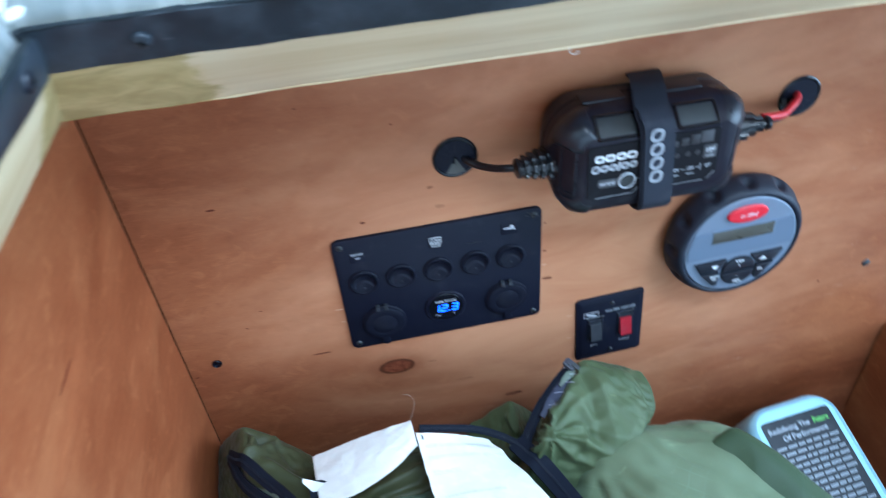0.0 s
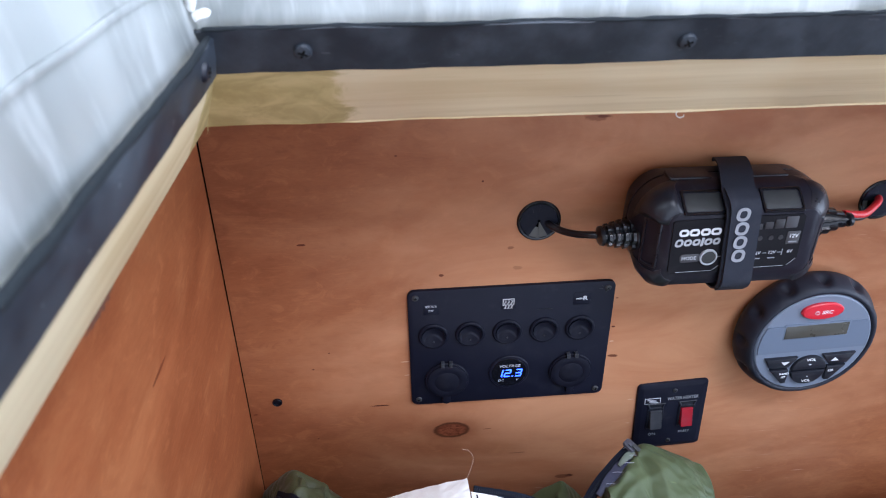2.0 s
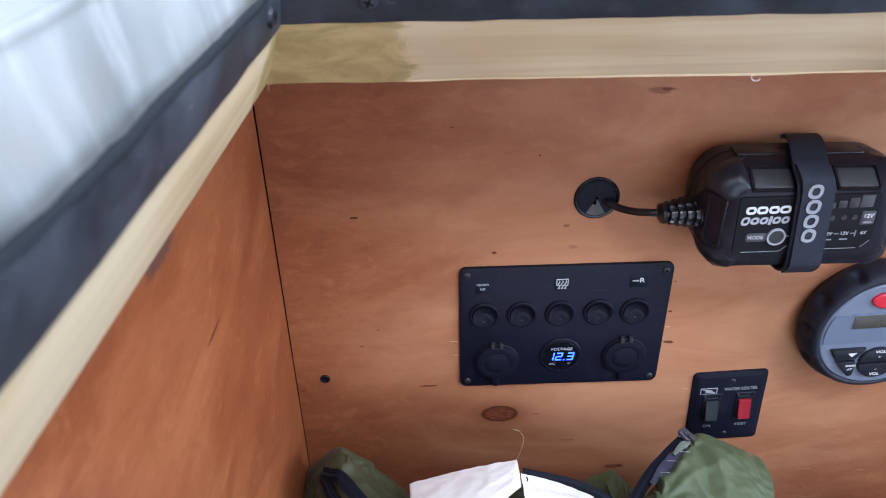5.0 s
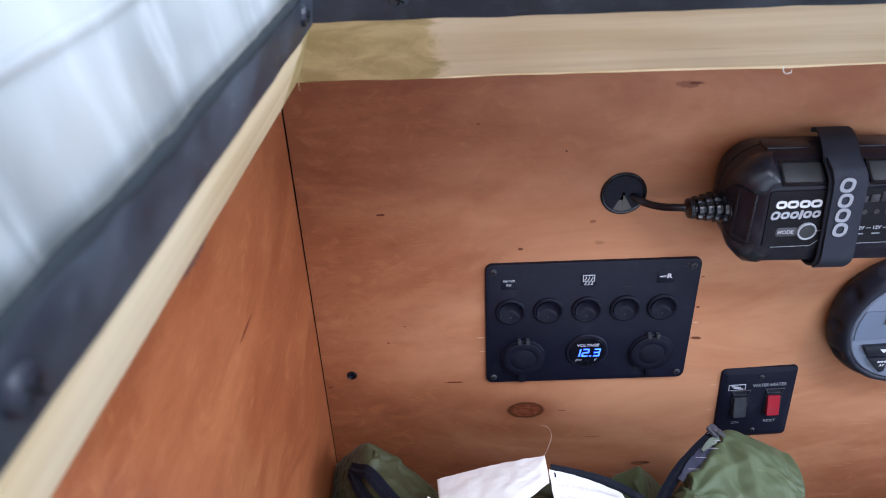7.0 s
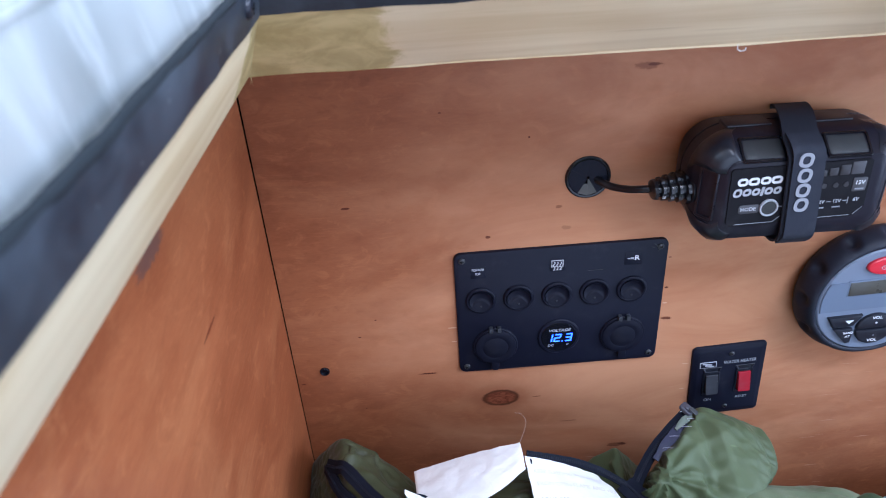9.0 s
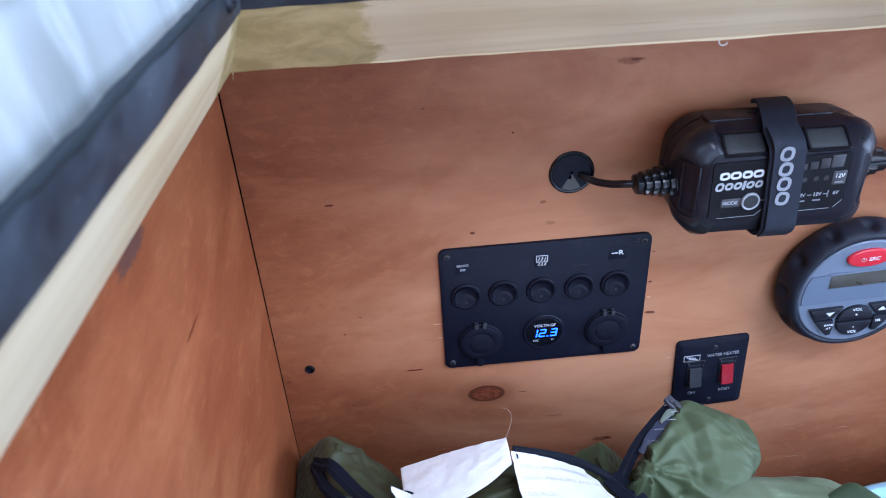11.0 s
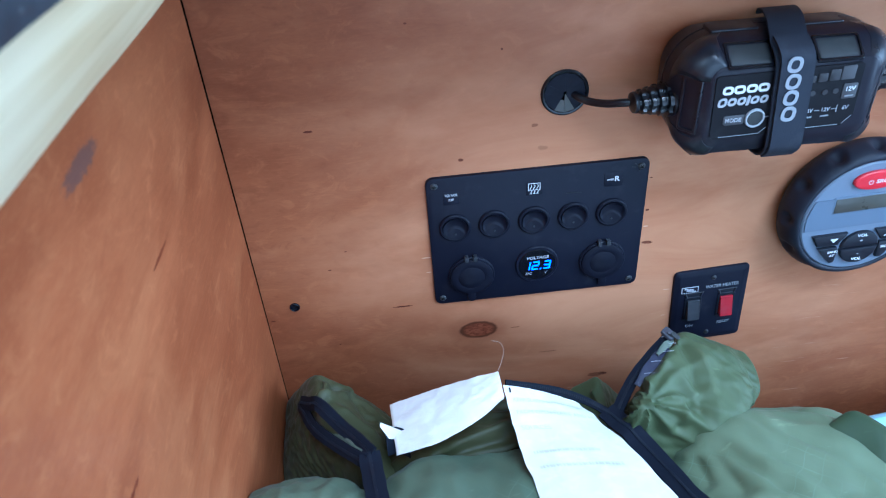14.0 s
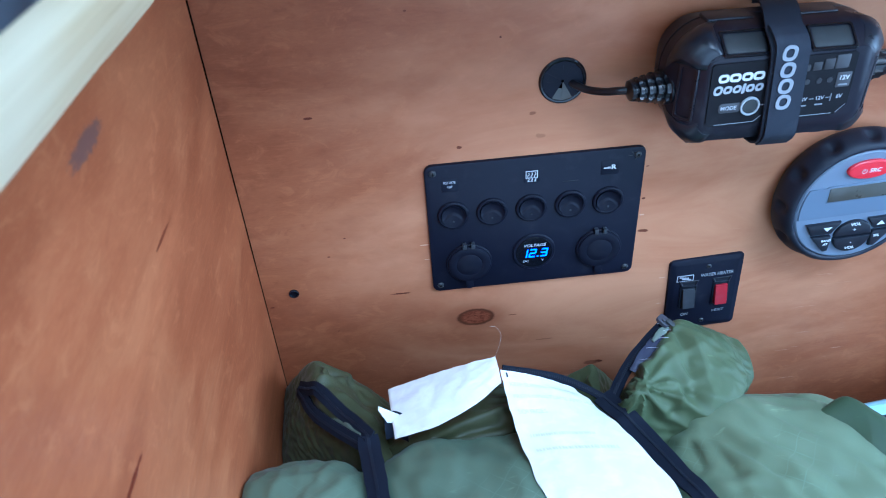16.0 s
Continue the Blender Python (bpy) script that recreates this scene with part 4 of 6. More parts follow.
part("power_button", bm, M_REDBTN, face, "oval red power button")
words("SRC", 0.0046, M_INK, face, pose(0.0032, FY - 0.0026, 0.0335), bold=0.0001, squash=1.1, shear=0.15)
bm = bmesh.new()
for i in range(14):
    a = radians(120 + 300 * i / 14)
    box(bm, (-0.0004, -0.0002, -0.0002), (0.0004, 0, 0.0002), m=pose(-0.0050 + 0.0017 * math.cos(a), FY - 0.0026, 0.0335 + 0.0017 * math.sin(a), 0, 90 - math.degrees(a), 0))
box(bm, (-0.0052, FY - 0.0028, 0.0336), (-0.0048, FY - 0.0026, 0.0356))
part("power_symbol", bm, M_INK, face)


def button(poly, label_words, size=0.0042, tri=0):
    """A raised key from a convex outline; tri: a triangle pointing up (1) or down (-1)."""
    cx = sum(p[0] for p in poly) / len(poly)
    cz = sum(p[1] for p in poly) / len(poly)
    bm = bmesh.new()
    loft(bm, [[(cx + (x - cx) * k, y, cz + (z - cz) * k) for x, z in poly] for y, k in ((FY + 0.0005, 1.0), (FY - 0.0017, 1.0), (FY - 0.0024, 0.95), (FY - 0.0026, 0.88))])
    b = part("key", bm, M_BLACK, face, sharp=40)
    for i, (w, dx, dz) in enumerate(label_words):
        words(w, size, M_INK, radio, pose(cx + dx, FY - 0.0026, cz + dz), name="key_lettering", bold=0.00008, squash=1.1)
    if tri:
        bm = bmesh.new()
        loft(bm, [[(cx - 0.0034, y, cz - tri * 0.0016), (cx + 0.0034, y, cz - tri * 0.0016), (cx, y, cz + tri * 0.0022)] for y in (FY - 0.0025, FY - 0.0028)])
        part("arrow_mark", bm, M_INK, radio)


def arc(cx, cz, rx, rz, a0, a1, n=12):
    return [(cx + rx * math.cos(radians(a0 + (a1 - a0) * i / n)), cz + rz * math.sin(radians(a0 + (a1 - a0) * i / n))) for i in range(n + 1)]


button([(-0.0388, -0.0115), (-0.0108, -0.0115), (-0.0118, -0.0140), (-0.0160, -0.0195), (-0.0172, -0.0218), (-0.0335, -0.0218)], (), tri=-1)
button([(0.0388, -0.0115), (0.0335, -0.0218), (0.0172, -0.0218), (0.0160, -0.0195), (0.0118, -0.0140), (0.0108, -0.0115)], (), tri=1)
button(arc(0.0010, -0.0258, 0.0150, 0.0136, 0, 180), (("VOL", 0, 0.0026), ("+", 0, -0.0026)), 0.0038)
button(arc(0.0010, -0.0274, 0.0150, 0.0142, 180, 360), (("-", 0, 0.0030), ("VOL", 0, -0.0022)), 0.0038)
button([(-0.0325, -0.0240), (-0.0170, -0.0240), (-0.0160, -0.0270), (-0.0168, -0.0388), (-0.0205, -0.0392)], (("BAND", 0.0006, 0.0026), ("AT", 0.0006, -0.0010)), 0.0027)
button([(0.0325, -0.0240), (0.0205, -0.0392), (0.0168, -0.0388), (0.0160, -0.0270), (0.0170, -0.0240)], (("SEL", 0, 0.0018),), 0.0030)


# ---- battery charger held by a strap ----
CX, CZ = 0.3745, 0.4780
SLIM = Matrix.Diagonal((0.975, 1.22, 0.975, 1))
charger = thing("battery_charger", pose(CX, 0, CZ, 0, 0.3, 0) @ SLIM, "black moulded battery charger strapped to the plywood panel", "battery charger")


def ring(y, w, h, r, cx=0.0, cz=0.0, seg=8):
    return [(x, y, z) for x, z in rrect(w, h, r, seg, cx, cz)]


def shell_ring(y, w, top, foot, r):
    return ring(y, w, top - foot, r, 0.0050, (top + foot) / 2)


SHELL = [shell_ring(*row) for row in (
    (0.0, 0.128, 0.0260, -0.0340, 0.020), (-0.0050, 0.130, 0.0270, -0.0350, 0.020), (-0.0055, 0.141, 0.0300, -0.0420, 0.024),
    (-0.0090, 0.1450, 0.0322, -0.0450, 0.031), (-0.0175, 0.1480, 0.0330, -0.0462, 0.031), (-0.0178, 0.1460, 0.0320, -0.0452, 0.031),
    (-0.0190, 0.1460, 0.0320, -0.0452, 0.031), (-0.0193, 0.1480, 0.0332, -0.0464, 0.031), (-0.0270, 0.1475, 0.0334, -0.0472, 0.031),
    (-0.0330, 0.1420, 0.0322, -0.0476, 0.022), (-0.0400, 0.1330, 0.0285, -0.0472, 0.017), (-0.0455, 0.1210, 0.0228, -0.0436, 0.013),
    (-0.0480, 0.1125, 0.0202, -0.0372, 0.010), (-0.0490, 0.1070, 0.0193, -0.0306, 0.008))]
bm = bmesh.new()
loft(bm, SHELL)
body = part("housing", bm, M_HOUSING, charger, sharp=28)

# printed face, its lower corners cut off
YF = -0.0500
FACE = pose(-0.0002, 0, -0.0072, 0, -1.3, 0)
bm = bmesh.new()
out = [(-0.0480, 0.0210), (-0.0465, 0.0225), (0.0470, 0.0225), (0.0490, 0.0210), (0.0500, -0.0150), (0.0430, -0.0215), (-0.0445, -0.0220), (-0.0470, -0.0195)]
loft(bm, [[(x, -0.0488, z) for x, z in out], [(x, YF, z) for x, z in out], [(x * 0.97, YF, z * 0.95) for x, z in out]])
part("face_print", bm, M_FACEPLATE, charger, "dark brown-black printed face")
for x, z, w, turn in ((-0.0275, -0.0208, 0.0270, 0), (-0.0115, -0.0187, 0.0060, -42), (0.0290, -0.0205, 0.0230, 0), (0.0460, -0.0174, 0.0080, -45)):
    bar(charger, M_INKDIM, x, z, w, 0.00035, YF, "face_edge_line", turn)

SLOPE_Y, SLOPE_Z = -0.0428, 0.0238


def pad(x, w):
    """Grey grip pad in a raised frame on the upper slope of the housing."""
    m = pose(x, SLOPE_Y, SLOPE_Z, -46, 0, 0)
    bm = bmesh.new()
    loft(bm, [[(px, y, pz) for px, pz in rrect(a, b, 0.0018, 4)] for y, a, b in ((0.004, w + 0.0056, 0.0180), (-0.0012, w + 0.0050, 0.0174), (-0.0020, w + 0.0038, 0.0162), (-0.0020, w + 0.0012, 0.0140), (-0.0006, w + 0.0008, 0.0136))], False)
    p = part("pad_frame", bm, M_GLOSS, charger, at=m)
    bm = bmesh.new()
    plate(bm, w, 0.0130, 0.0014, 0.003, -0.0015, 0.0009)
    part("grip_pad", bm, M_PAD, p, "dark grey grip pad")


pad(-0.0265, 0.0270)
pad(0.0315, 0.0265)
for x, w in ((-0.029, 0.032), (0.030, 0.029)):
    bm = bmesh.new()
    plate(bm, w, 0.012, 0.0012, 0.002, -0.0016, 0.0008)
    part("top_rib", bm, M_BLACK, charger, at=pose(x, -0.0215, 0.0328, -90, 0, 0))


def bumper(corner):
    """Smooth raised guard over one corner of the shell."""
    n = 9
    rows = SHELL[8:13]
    bm = bmesh.new()
    rings = []
    for k in range(n):
        outer, inner = [], []
        for row, lift in zip(rows, (0.0005, 0.0034, 0.0050, 0.0042, 0.0008)):
            x, y, z = row[corner * n + k]
            d = Vector((x, 0, z)).normalized() * 0.7 + Vector((0, -0.7, 0))
            edge = min(1.0, min(k, n - 1 - k) / 1.0)
            outer.append(tuple(Vector((x, y, z)) + d * lift * (0.35 + 0.65 * edge) * (0.15, 1.0, 0.35, 0.35)[corner]))
            inner.append(tuple(Vector((x, y, z)) - d * 0.002))
        rings.append(outer + inner[::-1])
    loft(bm, rings)
    part("corner_guard", bm, M_GUARD, charger, sharp=40)


for k in range(4):
    bumper(k)
for sx in (-1, 1):
    bm = bmesh.new()
    loft(bm, [[(px, y, pz) for px, pz in rrect(a, b, 0.0016, 3)] for y, a, b in ((0.004, 0.0135, 0.0400), (-0.0016, 0.0130, 0.0395), (-0.0022, 0.0118, 0.0383), (-0.0022, 0.0098, 0.0350), (-0.0008, 0.0094, 0.0344))])
    part("side_rail", bm, M_GUARD, charger, at=pose(0.0042 + sx * 0.0628, -0.0410, -0.0080, 0, 0, sx * 47))
for x in (-0.0465, -0.0130, 0.0450):
    bm = bmesh.new()
    box(bm, (x - 0.0045, -0.0370, -0.0505), (x + 0.0045, -0.014, -0.040), 0.0015)
    part("foot", bm, M_BLACK, charger)

# maker's marks as plain shapes, then the readable markings
def tile(parent, mat, x, z, w, h, t, y, name, lean=0.0, turn=0.0):
    """A flat round-cornered tile with an open middle; t: the width of its rim."""
    bm = bmesh.new()
    outer = rrect(w, h, 0.42 * min(w, h), 5)
    inner = rrect(w - 2 * t, h - 2 * t, 0.42 * min(w - 2 * t, h - 2 * t), 5)
    rows = [[bm.verts.new((px + lean * pz, yy, pz)) for px, pz in ring_] for ring_, yy in ((outer, 0), (outer, -0.0003), (inner, -0.0003), (inner, 0))]
    n = len(outer)
    for p, q in zip(rows, rows[1:]):
        for k in range(n):
            bm.faces.new((p[k], p[(k + 1) % n], q[(k + 1) % n], q[k]))
    return part(name, bm, mat, parent, at=pose(x, y, z, 0, turn, 0))


PRINT = []
for x0, w in ((-0.0430, 0.0072), (-0.0353, 0.0076), (-0.0272, 0.0072), (-0.0195, 0.0076)):
    PRINT.append(tile(charger, M_INK, x0 + 0.0036, 0.0125, w, 0.0058, 0.0017, YF, "brand_block"))
for x0, w, h in ((-0.0450, 0.0060, 0.0064), (-0.0384, 0.0058, 0.0054), (-0.0320, 0.0056, 0.0054), (-0.0258, 0.0020, 0.0070), (-0.0232, 0.0056, 0.0054), (-0.0170, 0.0054, 0.0054)):
    PRINT.append(tile(charger, M_INKMID, x0 + w / 2, 0.0043, w, h, 0.0015 if w > 0.003 else 0.0009, YF, "brand_block", 0.15))
bm = bmesh.new()
lathe(bm, [(0.0066, YF + 0.0003), (0.0066, YF - 0.0010), (0.0063, YF - 0.0014), (0.0055, YF - 0.0014), (0.0052, YF - 0.0006)], 40, -0.0185, -0.0088)
mode = part("mode_button", bm, M_SILVER, charger, "white-ringed mode button")
bm = bmesh.new()
lathe(bm, [(0.0053, YF + 0.0002), (0.0051, YF - 0.0010), (0.0, YF - 0.0012)], 32, -0.0185, -0.0088)
part("button_cap", bm, M_PAD, mode)
bm = bmesh.new()
plate(bm, 0.0150, 0.0068, 0.0022, YF + 0.0003, YF - 0.0004, 0.0002, -0.0322, -0.0090)
tag = part("mode_tab", bm, M_LIGHTOFF, charger)
words("MODE", 0.0039, M_INKMID, tag, pose(-0.0330, YF - 0.0004, -0.0090), bold=0.00006)
PRINT += [mode, tag]
PRINT.append(bar(charger, M_INKDIM, -0.0098, -0.0088, 0.0040, 0.0005, YF, "print_line"))
for i, (x, w, h) in enumerate(((0.0158, 0.0042, 0.0046), (0.0226, 0.0060, 0.0058), (0.0304, 0.0070, 0.0076), (0.0392, 0.0092, 0.0094))):
    bm = bmesh.new()
    plate(bm, w, h, 0.0008, YF + 0.0002, YF - 0.0004, 0.0002, x, 0.0118 + h / 2, 3)
    PRINT.append(part("charge_light", bm, M_DIMLIGHT if i < 3 else M_LIGHTOFF, charger, "unlit charge level light"))
for x in (0.0180, 0.0262, 0.0334):
    bm = bmesh.new()
    lathe(bm, [(0.0019, YF + 0.0002), (0.0019, YF - 0.0003), (0.0, YF - 0.0003)], 16, x, 0.0042)
    PRINT.append(part("print_ring", bm, M_DIMLIGHT, charger))
bm = bmesh.new()
plate(bm, 0.0098, 0.0105, 0.0010, YF + 0.0002, YF - 0.0004, 0.0002, 0.0428, 0.0035, 3)
b12 = part("volt_box", bm, M_LIGHTOFF, charger)
words("12V", 0.0044, M_INK, b12, pose(0.0428, YF - 0.0004, 0.0050), bold=0.00006)
bar(b12, M_INKDIM, 0.0428, 0.0002, 0.0060, 0.0010, YF - 0.0004)
PRINT.append(b12)
for x, w in ((0.0180, "12V"), (0.0296, "12V"), (0.0430, "6V")):
    PRINT.append(words(w, 0.0038, M_INKMID, charger, pose(x, YF, -0.0085), bold=0.00008))
for x, w in ((0.0115, 0.0026), (0.0238, 0.0032), (0.0352, 0.0030)):
    PRINT.append(bar(charger, M_INKDIM, x, -0.0085, w, 0.0005, YF, "print_line"))
PRINT.append(bar(charger, M_INKDIM, 0.0372, -0.0085, 0.0005, 0.0052, YF, "print_line"))
for x in (0.0185, 0.0298):
    PRINT.append(bar(charger, M_INKDIM, x, -0.0130, 0.0055, 0.0009, YF))
for c in charger.children:
    if c in PRINT or c.name.split(".")[0] in ("face_print", "face_edge_line"):
        c.matrix_basis = FACE @ c.matrix_basis


def relief(m, length, r0, r1):
    """Ribbed strain relief on the cable's end."""
    bm = bmesh.new()
    n = 4
    step = length / (n + 0.5)
    prof = [(r0, 0.004), (r0, 0.0)]
    for k in range(n):
        r = r0 + (r1 - r0) * (k + 1) / n
        y = -step * k
        prof += [(r + 0.0004, y - 0.0008), (r + 0.0003, y - step * 0.60), (r - 0.0022, y - step * 0.66), (r - 0.0022, y - step * 0.96)]
    prof += [(r1 * 0.92, -length * 0.92), (r1 * 0.84, -length), (r1 * 0.45, -length - 0.0012), (0.0, -length - 0.0012)]
    lathe(bm, prof, 48, 0, 0, lambda a, r, y: -0.0013 if math.cos(6 * a + 0.8) > 0.62 and -length * 0.9 < y < -0.0006 else 0.0)
    return part("strain_relief", bm, M_CABLE, charger, at=m, sharp=30)


relief(pose(-0.0665, -0.0245, -0.0125, 0, 0, -86), 0.0255, 0.0125, 0.0080)
relief(pose(0.0740, -0.0215, -0.0080, 0, 0, 84), 0.0330, 0.0165, 0.0058)

cable = thing("charger_cable", (0.2465, 0, 0.4635), "short black charger cable running into the grommet", "cable")
bm = bmesh.new()
tube(bm, [(0.0060, 0.004, -0.0015), (0.0085, -0.0035, -0.0025), (0.0160, -0.0105, -0.0040), (0.0250, -0.0200, -0.0020), (0.0330, -0.0270, 0.0010), (0.0440, -0.0310, 0.0022)], 0.0028, 14)
part("sheath", bm, M_CABLE, cable)
lead = thing("battery_lead", (0.5212, 0, 0.4690), "red and black battery lead from the charger into the grommet", "cable")
bm = bmesh.new()
tube(bm, [(-0.0020, 0.004, 0.0025), (-0.0045, -0.0050, 0.0020), (-0.0140, -0.0130, 0.0000), (-0.0260, -0.0205, -0.0010), (-0.0460, -0.0255, 0.0030)], 0.0028, 12)
part("red_sheath", bm, M_REDWIRE, lead, "red insulation")
bm = bmesh.new()
tube(bm, [(-0.0030, 0.004, -0.0030), (-0.0060, -0.0040, -0.0035), (-0.0150, -0.0105, -0.0060), (-0.0270, -0.0185, -0.0050), (-0.0460, -0.0245, 0.0000)], 0.0026, 12)
part("black_sheath", bm, M_CABLE, lead, "black insulation")


def band(points, width, lean, thick, x0):
    """Strap: path in y and z, swept across its width; lean shifts it sideways with height."""
    bm = bmesh.new()
    line = spline([(0, y, z) for y, z in points], 8)
    rings = []
    for i, p in enumerate(line):
        d = (line[min(i + 1, len(line) - 1)] - line[max(i - 1, 0)]).normalized()
        nn = Vector((0, d.z, -d.y))
        x = x0 + lean * p.z + (0.36 * max(0.0, p.y + 0.042) if p.z > 0 else 0.0)
        rings.append([(x - width / 2, p.y, p.z), (x + width / 2, p.y, p.z), (x + width / 2, p.y + nn.y * thick, p.z + nn.z * thick), (x - width / 2, p.y + nn.y * thick, p.z + nn.z * thick)])
    loft(bm, rings)
    return bm


strap = thing("charger_strap", Matrix.Translation((CX, 0, CZ)) @ SLIM, "dark woven hook-and-loop strap round the charger", "strap")
LEAN = -0.09
part("loop", band([(-0.0005, 0.0310), (-0.0040, 0.0350), (-0.0110, 0.0378), (-0.0200, 0.0392), (-0.0290, 0.0380), (-0.0400, 0.0322), (-0.0475, 0.0262), (-0.0512, 0.0190), (-0.0515, 0.0000), (-0.0512, -0.0270),
                   (-0.0498, -0.0410), (-0.0425, -0.0490), (-0.0290, -0.0508), (-0.0150, -0.0500), (-0.0040, -0.0440), (-0.0005, -0.0380)], 0.0245, LEAN, 0.0014, 0.0012), M_STRAP, strap, sharp=50)
TONGUE = [(-0.0420, 0.0340), (-0.0462, 0.0315), (-0.0505, 0.0285), (-0.0532, 0.0230), (-0.0536, 0.0120), (-0.0535, 0.0000), (-0.0534, -0.0270), (-0.0522, -0.0395), (-0.0455, -0.0490)]
part("tongue", band(TONGUE, 0.0220, LEAN, 0.0014, 0.0016), M_STRAP, strap, "overlapping strap end with pale lettering shapes", sharp=50)
for i, z in enumerate((-0.0125, -0.0012, 0.0100, 0.0212)):
    tile(strap, M_STRAPINK, -0.0006 + LEAN * z, z, 0.0098, 0.0106, 0.0023, -0.0552 if i < 3 else -0.0549, "brand_stroke", 0.0, 5)


# ---- sleeping bag ----
from mathutils.bvhtree import BVHTree

bag = thing("sleeping_bag", (0.25, -0.18, FLOOR), "rumpled olive-green nylon sleeping bag stuffed into the locker", "sleeping bag")
OFF = Vector((-0.25, 0.18, -FLOOR))
SHELLS = []


def buckle(P, N, rest_extra, grain, rounds, waves, hold, seed):
    """Lets a skin with spare cloth wrinkle over its padding. P, N: grids (rows, round, 3) of points and normals; rest_extra: spare length;
    grain: the direction along which the folds run; waves: shortest and longest fold, in metres; hold: pulls back to the padding."""
    rng = np.random.default_rng(int(seed * 10) + 3)
    n, m = P.shape[:2]
    g = np.array(grain) / np.linalg.norm(grain)
    bumps = rng.normal(size=(n, m))
    for _ in range(6):
        bumps = 0.5 * bumps + 0.125 * (np.roll(bumps, 1, 1) + np.roll(bumps, -1, 1) + np.roll(bumps, 1, 0) + np.roll(bumps, -1, 0))
    X = P + N * (bumps / bumps.std() * 0.0006)[..., None]
    where = np.array([[noise.noise(Vector(P[a, b]) * 16 + Vector((seed, 5, 1))) for b in range(0, m, 4)] for a in range(0, n, 4)])
    where = np.repeat(np.repeat(where, 4, 0), 4, 1)[:n, :m]
    girth = np.linalg.norm(np.roll(P, -1, 1) - P, axis=2).mean(1)
    spare = rest_extra * np.clip(0.75 + 1.3 * where, 0.15, 1.7) * np.clip(1.3 * girth / girth.max() - 0.25, 0, 1)[:, None]
    mid = n // 2
    du, dv = np.linalg.norm(P[mid, 1:] - P[mid, :-1], axis=1).mean(), np.linalg.norm(P[1:, 0] - P[:-1, 0], axis=1).mean()
    k2 = (np.fft.fftfreq(n) / dv)[:, None] ** 2 + (np.fft.fftfreq(m) / du)[None, :] ** 2
    keep = (1 - 0.05 * np.exp(-k2 * (1.5 * waves[1]) ** 2)) * (0.85 + 0.15 * np.exp(-(k2 * (0.5 * waves[0]) ** 2) ** 2))
    links = []
    for dj, di in ((0, 1), (1, 0), (1, 1), (1, -1)):
        A, B = P[:n - dj], np.roll(P, -di, 1)[dj:]
        e = B - A
        length = np.linalg.norm(e, axis=2) + 1e-9
        across = 1.0 - 0.96 * (e @ g / length) ** 2
        links.append((dj, di, length * (1 + spare[:n - dj] * across)))
    for _ in range(rounds):
        D = np.zeros_like(X)
        for dj, di, rest in links:
            e = np.roll(X, -di, 1)[dj:] - X[:n - dj]
            length = np.linalg.norm(e, axis=2) + 1e-9
            c = e * ((length - rest) / length * 0.5)[..., None]
            D[:n - dj] += c
            D[dj:] -= np.roll(c, di, 1)
        X += 0.24 * D
        U = np.fft.ifft2(np.fft.fft2(X - P, axes=(0, 1)) * keep[..., None], axes=(0, 1)).real
        X = P + U * (1 - hold)
    X[0], X[-1] = P[0], P[-1]
    return X


